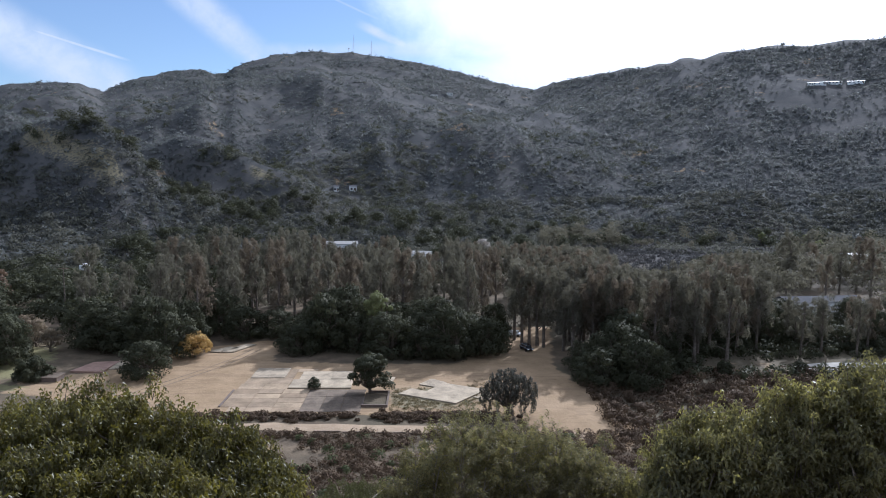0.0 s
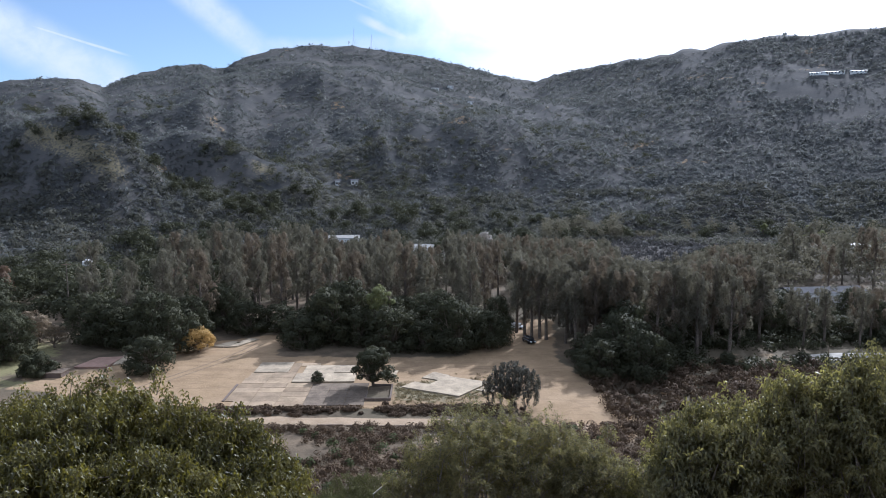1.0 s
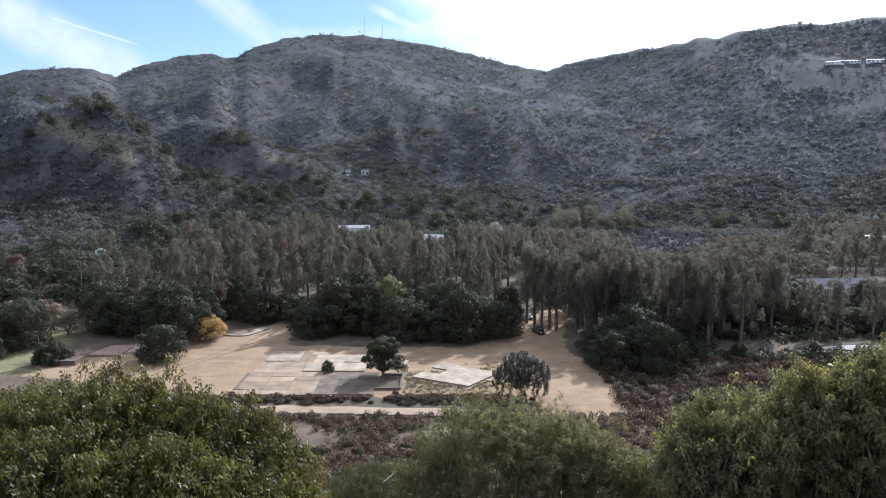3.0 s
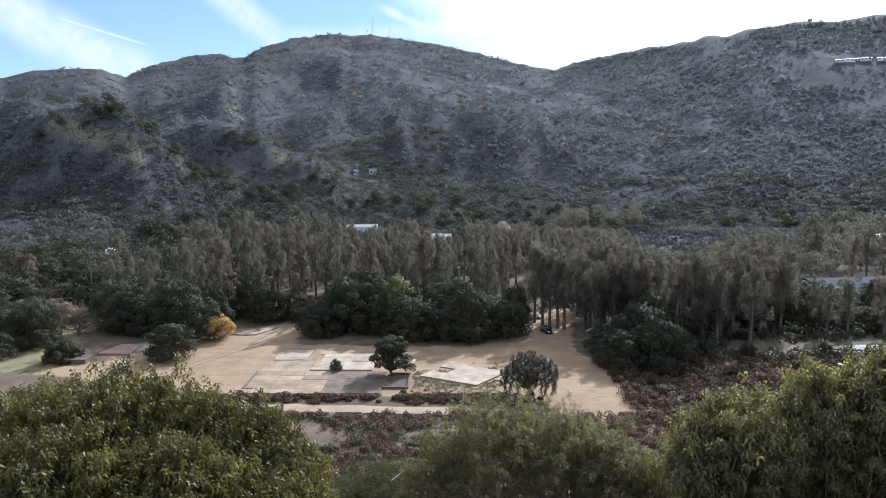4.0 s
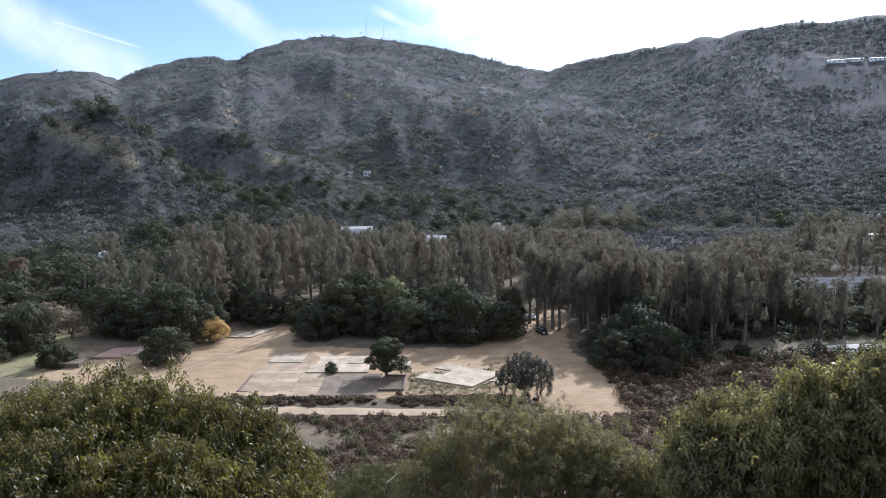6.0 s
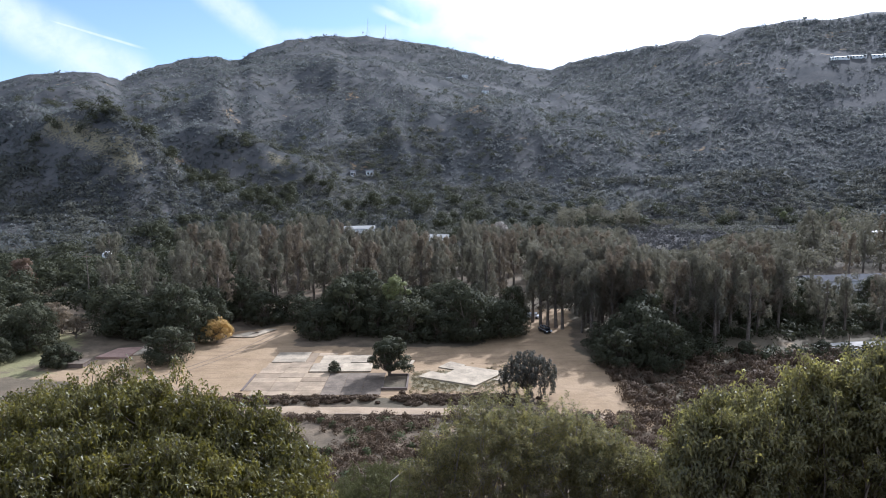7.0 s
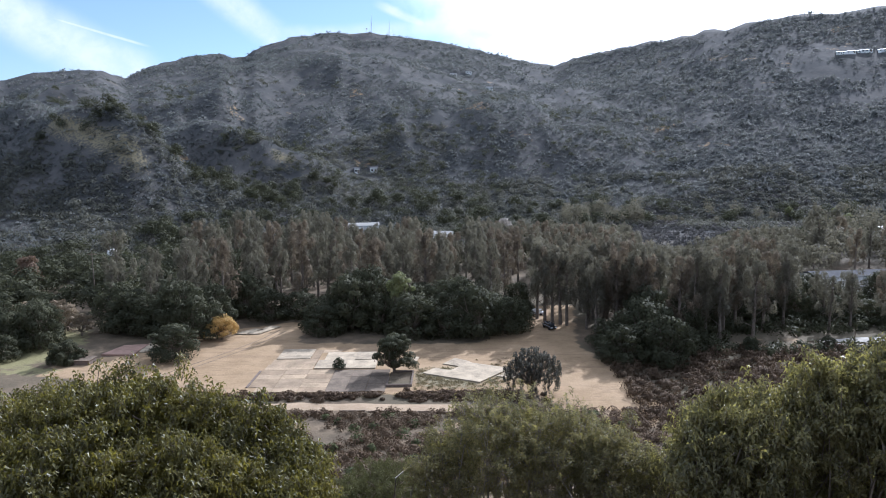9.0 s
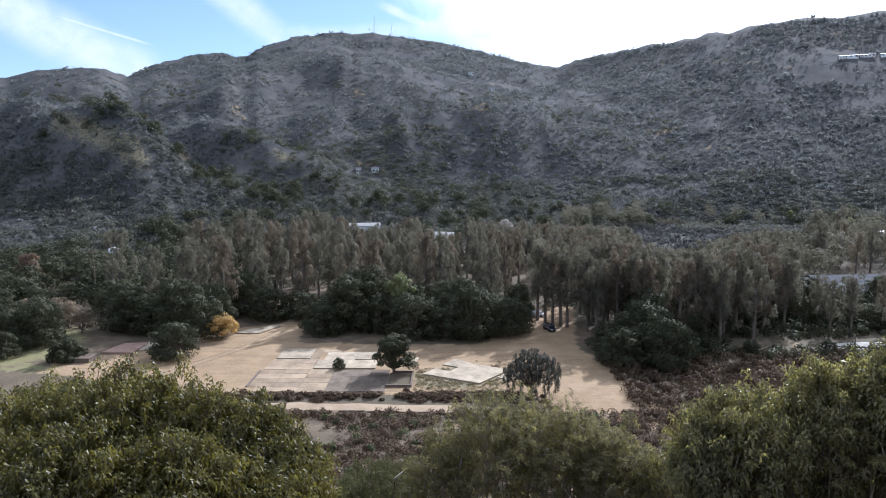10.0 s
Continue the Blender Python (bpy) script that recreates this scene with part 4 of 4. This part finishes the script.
for p, q, w in LIT_GRASS:
    keep = (spur(x, y, p, q, 1.0, w) < 0.4) | (rng.random(len(x)) < 0.4)
    x, y = x[keep], y[keep]
w = rng.uniform(2.5, 6.5, len(x))
brush("foothill_brush", x, y, w, w * rng.uniform(0.4, 0.7, len(x)), FOOTBRUSH, "dark scrub oak covering the foot of the hills", 16, 38, w * 0.16, 0.1, 1.0)
n = 1500
x, y = rng.uniform(80, 215, n), rng.uniform(285, 425, n)
brush("clearing_brush", x, y, rng.uniform(1.5, 5.0, n), rng.uniform(1.0, 3.4, n), CHAPARRAL, "grey-green brush dotting a dry terrace", 13, 60, 0.7)

# low brush between the bank and the dirt road, and along the road
rng = R(303)
n = 4300
x, y = rng.uniform(-78, 66, n), rng.uniform(70, 109.5, n)
keep = (value_noise(x / 5, y / 5, 44) < 0.62) & (np.abs(x) < y * 0.75)
x, y = x[keep], y[keep]
brush("bank_scrub", x, y, rng.uniform(1.0, 2.4, len(x)), rng.uniform(0.5, 1.3, len(x)), SCRUB, "brown dry scrub below the dirt road", 8, 85, 0.25)
n = 90
x, y = rng.uniform(-60, 40, n), rng.uniform(74, 107, n)
brush("green_scrub", x, y, rng.uniform(1.4, 3.0, n), rng.uniform(0.7, 1.5, n), SCRUBGREEN, "green low shrubs among dry scrub", 9, 160, 0.3)
n = 170
x = rng.uniform(-48, 18, n)
x = np.where(x > -13, np.where(rng.random(n) < 0.4, x, x - 32), x)
y = 117.2 + rng.normal(size=n) * 1.0 + np.where(x > -10, rng.uniform(-1.5, 2.0, n), 0)
brush("roadside_brush", x, y, rng.uniform(0.8, 2.3, n), rng.uniform(0.25, 0.75, n), SCRUB, "dark dry brush between slab and dirt road", 10, 160, 0.3)
n = 230
x, y = rng.uniform(-7, 13.5, n), rng.uniform(114.3, 119.5, n)
brush("verge_brush", x, y, rng.uniform(0.6, 1.9, n), rng.uniform(0.15, 0.6, n), SCRUB, "low brown brush on the road's verge", 15, 90, 0.22)
n = 1500
x, y = rng.normal(size=n) * 11 + 2, rng.normal(size=n) * 5 + 127
white_poly = [(-5.3, 129.7), (5.9, 124.0), (12.5, 132.2), (3.9, 136.6), (0.2, 131.1), (-2.8, 133.0)]
keep = (inside(x, y, white_poly) < -0.4) & (y > 115) & (x < 17) & ((x > -6.5) | (y < 118.5)) & ((y < 134) | (x > 5))
x, y = x[keep], y[keep]
brush("dry_weeds", x, y, rng.uniform(0.4, 1.3, len(x)), rng.uniform(0.1, 0.35, len(x)), DRYWEED, "low dry weeds round the pale slab", 14, 16, 0.2)
n = 620
x, y = rng.uniform(33, 95, n), rng.uniform(100, 143, n)
brush("shaded_brush", x, y, rng.uniform(1.5, 3.6, n), rng.uniform(1.0, 2.2, n), SCRUB, "grey tangled brush in the oaks' shade", 11, 160, 0.36)
n = 900
x, y = rng.uniform(50, 140, n), rng.uniform(139, 205, n)
keep = (inside(x, y, [(64, 144), (84, 144), (86, 154), (66, 155)]) < 0) & (inside(x, y, [(84, 144), (150, 142), (150, 156), (84, 156)]) < 0) & (x < y * 0.72) & ((x < 105) | (y < 190))
x, y = x[keep], y[keep]
brush("understory", x, y, rng.uniform(2.0, 5.0, len(x)), rng.uniform(1.2, 3.6, len(x)), OAK, "dark undergrowth in the shade of the roadside trees", 18, 90, 0.55)
n = 700
x, y = rng.uniform(-60, 60, n), rng.uniform(24, 72, n)
keep = np.abs(x) < y * 0.75 + 3
x, y = x[keep], y[keep]
brush("slope_scrub", x, y, rng.uniform(1.2, 3.2, len(x)), rng.uniform(0.7, 1.6, len(x)), SCRUBGREEN, "mixed scrub on the steep slope", 12, 120, 0.3)


# ---- the near shrubs on the brink ----
def near_shrub(name, x, y, top, w, depth, shoots, leaf_len, mat, label, seed, per=11, droop=0.9, skirt=True):
    """A big shrub: stems from the root, twigs, and whorls of folded leaves that hang from the tips."""
    rng = R(seed)
    z0 = float(height(x, y))
    h = top - z0
    rows = []
    for i in range(26):
        ang, t = i * 2.4 + rng.uniform(-.3, .3), (i + 0.5) / 26
        ring = math.sqrt(t) * 0.78
        zz = h * (0.86 - 0.42 * ring ** 2 + rng.uniform(-0.1, 0.1))
        rr = rng.uniform(0.13, 0.2)
        rows.append((math.cos(ang) * ring * w / 2, math.sin(ang) * ring * depth / 2, zz, rr * w, rr * depth, h * rng.uniform(0.12, 0.2)))
        if t > 0.3 and (skirt or i % 4 == 0):
            rows.append((math.cos(ang) * ring * w / 2.1, math.sin(ang) * ring * depth / 2.1, zz * 0.55, rr * w, rr * depth, h * 0.2))
    rows = np.array(rows)
    lines = []
    for row in rows:
        lines.append(limb((rng.normal() * 0.15, rng.normal() * 0.15, -0.2), row[:3], 0.045, 0.014, rng, 0.12, 6))
    pick = rng.integers(0, len(rows), shoots)
    d = unit(rng.normal(size=(shoots, 3)) + [0, 0, 0.35])
    rad = rng.uniform(0.55, 1.04, shoots)
    tip = rows[pick, :3] + d * rows[pick, 3:] * rad[:, None]
    grow = unit(d + [0, 0, 0.45] + rng.normal(size=(shoots, 3)) * 0.3)
    for i in range(0, shoots, 3):
        lines.append(np.hstack([np.stack([rows[pick[i], :3] * 0.6 + tip[i] * 0.4, tip[i] - grow[i] * 0.1, tip[i]]), [[0.011], [0.006], [0.003]]]))
    v, f = tubes(lines, 3)
    e = empty(name, x, y, z0, label, "shrub")
    under("branchwork", mesh_of("branchwork", v, f, STEM if mat is MAHOGANY else BARK, True), e, "pale grey branching stems")
    n = shoots * per
    s = np.repeat(np.arange(shoots), per)
    q = np.tile(np.arange(per), shoots)
    ang = q * 2.4 + rng.uniform(0, 6.28, shoots)[s]
    g = grow[s]
    u = unit(np.cross(g, rng.normal(size=(shoots, 3))[s]))
    wv = np.cross(g, u)
    out = u * np.cos(ang)[:, None] + wv * np.sin(ang)[:, None]
    start = tip[s] - g * (leaf_len * 1.7 * (q / per))[:, None]
    ax1 = unit(out + g * 0.55)
    ax2 = unit(out * 0.6 + np.array([0, 0, -droop]) + rng.normal(size=(n, 3)) * 0.15)
    L = (leaf_len * rng.uniform(0.65, 1.2, n))[:, None]
    side = unit(np.cross(ax1, g))
    nrm = np.cross(side, ax1)
    W = L * 0.33
    midp = start + ax1 * L * 0.5
    lv = np.stack([start, midp + side * W / 2 + nrm * W * 0.3, midp, midp - side * W / 2 + nrm * W * 0.3, midp + ax2 * L * 0.55], 1).reshape(-1, 3)
    o = (np.arange(n) * 5)[:, None]
    lf = np.concatenate([o + [0, 2, 1], o + [0, 3, 2], o + [1, 2, 4], o + [2, 3, 4]], 1).reshape(-1, 3)
    under("foliage", mesh_of("foliage", lv, lf, mat), e)
    return e


big_label = "large green shrub with glossy drooping folded leaves"
for x, y, top, w, depth, shoots, seed in (
        (-6.85, 12.7, 39.76, 3.0, 3.4, 1500, 401), (-5.75, 12.5, 39.76, 2.9, 3.4, 1500, 402), (-4.75, 12.3, 39.44, 2.7, 3.2, 1300, 411),
        (-3.8, 12.2, 39.16, 2.6, 3.0, 1200, 403), (-3.15, 11.9, 38.85, 2.3, 2.6, 1000, 404), (-8.1, 12.9, 39.36, 3.0, 3.4, 1400, 410),
        (-9.7, 13.4, 39.26, 3.4, 3.6, 1300, 409), (-4.6, 10.6, 39.22, 3.0, 2.8, 1100, 412), (-6.4, 10.6, 39.42, 3.0, 2.8, 1100, 413),
        (-3.0, 10.6, 38.6, 2.1, 2.2, 700, 414), (-8.2, 10.8, 39.2, 2.6, 2.8, 800, 416)):
    near_shrub("sumac_shrub", x, y, top, w, depth, int(shoots * 1.25), 0.155, SUMAC, big_label, seed)
open_label = "olive green shrub with arching leaves and dark open branching"
for x, y, top, w, depth, shoots, seed in (
        (5.5, 12.5, 39.52, 2.5, 2.6, 950, 405), (6.35, 12.8, 39.45, 2.2, 2.6, 800, 406), (4.9, 12.0, 38.75, 1.7, 1.8, 480, 417),
        (7.3, 12.9, 39.68, 2.2, 2.6, 850, 418), (8.05, 12.8, 39.85, 2.3, 2.8, 900, 419), (8.9, 12.9, 40.15, 2.6, 3.0, 1000, 420),
        (10.1, 13.2, 40.2, 3.0, 3.0, 900, 421), (6.6, 11.2, 37.7, 2.6, 2.2, 360, 415)):
    near_shrub("laurel_shrub", x, y, top, w, depth, int(shoots * 0.9), 0.17, LAUREL, open_label, seed, skirt=False)
stem_label = "olive grey-green shrub with many thin upright stems showing"
for x, y, top, w, depth, shoots, seed in (
        (1.3, 17.2, 37.55, 3.9, 3.8, 1350, 423), (2.9, 17.0, 37.35, 3.6, 3.6, 1250, 424), (4.3, 16.8, 36.95, 3.2, 3.2, 1100, 425), (-0.05, 17.4, 36.6, 2.6, 2.8, 700, 426)):
    near_shrub("mahogany_shrub", x, y, top, w, depth, shoots, 0.125, MAHOGANY, stem_label, seed, 11, 0.3, False)
near_shrub("laurel_shrub", 5.35, 16.2, 36.55, 2.0, 2.2, 650, 0.13, LAUREL, "leafy yellow-green shrub beside thin-stemmed shrubs", 427)
near_shrub("sumac_shrub", -2.2, 20.5, 34.0, 4.4, 4.0, 2000, 0.12, DEEPGREEN, "dense deep green shrub on the slope", 407)
near_shrub("sumac_shrub", 4.7, 11.4, 37.6, 2.0, 2.0, 560, 0.125, SUMAC, "low leafy green shrub on the slope", 408)

# ---- buildings ----
def house(x, y, w, d, h, turn, label, wall=WHITE, roof=ROOFGREY, rise=1.2, windows=4, z=None):
    e = empty("house", x, y, float(height(x, y)) if z is None else z, label, "house", turn=turn)
    part("wall", box_bm([(-w / 2, -d / 2, -1.5, w / 2, d / 2, h)], 0.02), wall, e)
    bm = bmesh.new()
    o = 0.5
    pts = [(-w / 2 - o, -d / 2 - o, h), (w / 2 + o, -d / 2 - o, h), (w / 2 + o, d / 2 + o, h), (-w / 2 - o, d / 2 + o, h), (-w / 2 - o, 0, h + rise), (w / 2 + o, 0, h + rise)]
    vs = [bm.verts.new(p) for p in pts]
    for f in ((0, 1, 5, 4), (2, 3, 4, 5), (0, 4, 3), (1, 2, 5), (3, 2, 1, 0)):
        bm.faces.new([vs[i] for i in f])
    part("roof", bm, roof, e)
    for i in range(windows):
        cx = -w / 2 + w * (i + 0.5) / windows
        win = part("window", box_bm([(cx - 0.7, -d / 2 - 0.06, 0.9, cx + 0.7, -d / 2 + 0.02, 2.1)], 0.0), GLASS, e, "dark window")
        part("sill", box_bm([(cx - 0.8, -d / 2 - 0.12, 0.8, cx + 0.8, -d / 2 + 0.02, 0.9)], 0.01), WHITE, win)
    part("door", box_bm([(w / 2 - 1.5, -d / 2 - 0.07, 0.0, w / 2 - 0.6, -d / 2 + 0.02, 2.05)], 0.0), WOOD, e, "brown door")
    return e


house(-45.5, 362, 16, 8, 4, 8, "pale low building with a light metal roof among trees", roof=PALEROOF)
house(-2.0, 326, 9, 7, 4.2, -10, "small house with a pale roof above the grove", roof=PALEROOF)
house(128, 212, 26, 9, 4.0, 6, "long low grey building behind the trees", windows=7)
house(131, 203, 14, 7, 2.6, 6, "grey flat-roofed shed beside a long building", windows=3, rise=0.5)
house(206, 314, 12, 8, 4.0, 4, "house with a bright white roof among trees", roof=WHITE)


def hill_hit(azimuth, elevation):
    """Where a line of sight from the brink meets the hillside."""
    r = np.arange(280.0, 1500.0, 1.0)
    s, c = math.sin(radians(azimuth)), math.cos(radians(azimuth))
    z = height(r * s, r * c)
    i = int(np.argmax(z > 44 + r * math.tan(radians(elevation))))
    return r[i] * s, r[i] * c, float(z[i])


for a, e, w, label in ((-6.2, -1.5, 5, "small white hillside house"), (-7.6, -1.5, 3.5, "small white hillside cabin"),
                       (0.6, 6.35, 10, "pale house high on the hillside"), (1.9, 6.5, 8, "pale house high on the hillside"), (3.6, 5.2, 8, "pale house on the hillside")):
    x, y, z = hill_hit(a, e)
    house(x, y, w, 6, 3.2, 10, label, z=z - 0.5, windows=2, rise=0.9)
for a, e, w in ((30.05, 6.7, 16), (31.2, 6.7, 12), (32.5, 6.66, 14)):
    x, y, z = hill_hit(a, e)
    house(x, y, w, 10, 2.2, -28, "long low building with a white roof high on the hillside", z=z - 1.2, windows=4, rise=0.9, roof=WHITE)

# ---- masts, poles, cars, road on the valley floor ----
for a, h in ((-6.05, 32), (-4.6, 26)):
    r = float(table(CREST_R, a)) - 6
    x, y = polar(a, r)
    z = float(height(x, y))
    e = empty("radio_mast", x, y, z, "thin steel radio mast on the summit", "mast", "summit masts")
    v, f = tubes([[(0, 0, -1, 0.3), (0, 0, h * 0.6, 0.24), (0, 0, h, 0.15)]], 6)
    under("pole", mesh_of("pole", v, f, STEEL), e)
    v, f = tubes([[(0, 0, h * q, 0.06), (7 * math.cos(g), 7 * math.sin(g), -1, 0.06)] for q in (0.5, 0.9) for g in (0.3, 2.4, 4.5)], 4)
    under("guy_wire", mesh_of("guy_wire", v, f, STEEL), e)
r = float(table(CREST_R, -6.5)) - 8
x, y = polar(-6.5, r)
e = empty("relay_dish", x, y, float(height(x, y)), "small pale relay dish on a post at the summit", "antenna")
v, f = tubes([[(0, 0, -1, 0.25), (0, 0, 5.2, 0.2)]], 6)
under("post", mesh_of("post", v, f, STEEL), e)
bm = bmesh.new()
bmesh.ops.create_cone(bm, cap_ends=True, segments=14, radius1=0.4, radius2=1.9, depth=0.9, matrix=pose(0.6, -0.4, 5.4, 70, 0, 40))
part("dish", bm, STEEL, e)
x, y = -102.5, 190
z = float(height(x, y))
e = empty("utility_pole", x, y, z, "tall weathered timber utility pole among trees", "pole")
v, f = tubes([[(0, 0, -1, 0.2), (0, 0, 17, 0.13)]], 8)
under("pole", mesh_of("pole", v, f, PALEBARK), e)
part("crossarm", box_bm([(-1.4, -0.08, 16.0, 1.4, 0.08, 16.2)], 0.01), WOOD, e)


def car(x, y, turn, paint, label):
    e = empty("car", x, y, float(height(x, y)), label, "car", turn=turn)
    bm = box_bm([(-0.88, -2.2, 0.35, 0.88, 2.2, 0.95), (-0.76, -1.3, 0.95, 0.76, 1.5, 1.55)], 0.12)
    part("body", bm, paint, e)
    part("windscreen", box_bm([(-0.66, -1.36, 1.0, 0.66, -1.27, 1.45)], 0.01), GLASS, e)
    part("rear_window", box_bm([(-0.66, 1.47, 1.0, 0.66, 1.56, 1.45)], 0.01), GLASS, e)
    for sx in (-0.8, 0.8):
        for sy in (-1.35, 1.35):
            bm = bmesh.new()
            bmesh.ops.create_cone(bm, cap_ends=True, segments=16, radius1=0.34, radius2=0.34, depth=0.22, matrix=pose(sx, sy, 0.34, 0, 90, 0))
            part("wheel", bm, RUBBER, e)
    # lamps oversized in white paint, to stand in for bright glints off the car
    for sx in (-0.6, 0.6):
        part("headlight", box_bm([(sx - 0.26, -2.26, 0.58, sx + 0.26, -2.18, 0.84)], 0.02), WHITEPAINT, e)
    return e


e = empty("water_tank", -129.5, 255, float(height(-129.5, 255)), "white round water tank among dark trees", "tank")
bm = bmesh.new()
bmesh.ops.create_cone(bm, cap_ends=True, segments=24, radius1=1.8, radius2=1.8, depth=8.2, matrix=pose(0, 0, 3.7))
part("shell", bm, WHITE, e)
bm = bmesh.new()
bmesh.ops.create_cone(bm, cap_ends=True, segments=24, radius1=1.95, radius2=0.9, depth=0.6, matrix=pose(0, 0, 8.1))
bmesh.ops.create_cone(bm, cap_ends=True, segments=24, radius1=0.9, radius2=0.3, depth=0.25, matrix=pose(0, 0, 8.52))
part("roof", bm, WHITE, e, "shallow white domed roof")
part("ladder", box_bm([(-0.25, -1.98, -0.2, -0.19, -1.9, 7.9), (0.19, -1.98, -0.2, 0.25, -1.9, 7.9)] + [(-0.2, -1.96, 0.2 + 0.4 * i, 0.2, -1.92, 0.24 + 0.4 * i) for i in range(19)], 0.0), STEEL, e)

car(25.4, 164.0, 20, BLACKPAINT, "black car parked under the eucalyptus")
car(24.2, 179.0, 70, WHITEPAINT, "white car parked among the trees")

ribbon("valley_road", [(85, 148.6), (96, 149.6), (110, 149.0), (150, 146)], 6.0, 0.35, ASPHALT, "pale sunlit asphalt road past the trees", "road")
rail = empty("guard_rail", 95, 145.2, 0.2, "low weathered timber guard rail beside the road", "rail", turn=-8)
part("beam", box_bm([(-14, -0.06, 0.5, 14, 0.02, 0.8)], 0.01), WOOD, rail)
for i in range(8):
    part("post", box_bm([(-13.5 + i * 3.8, 0.03, -0.5, -13.35 + i * 3.8, 0.15, 0.8)], 0.0), WOOD, rail)
e = empty("utility_pole", 91, 146.0, 0.0, "short timber pole at the roadside", "pole")
v, f = tubes([[(0, 0, -0.5, 0.15), (0, 0, 3.4, 0.12)]], 8)
under("pole", mesh_of("pole", v, f, WOOD), e)
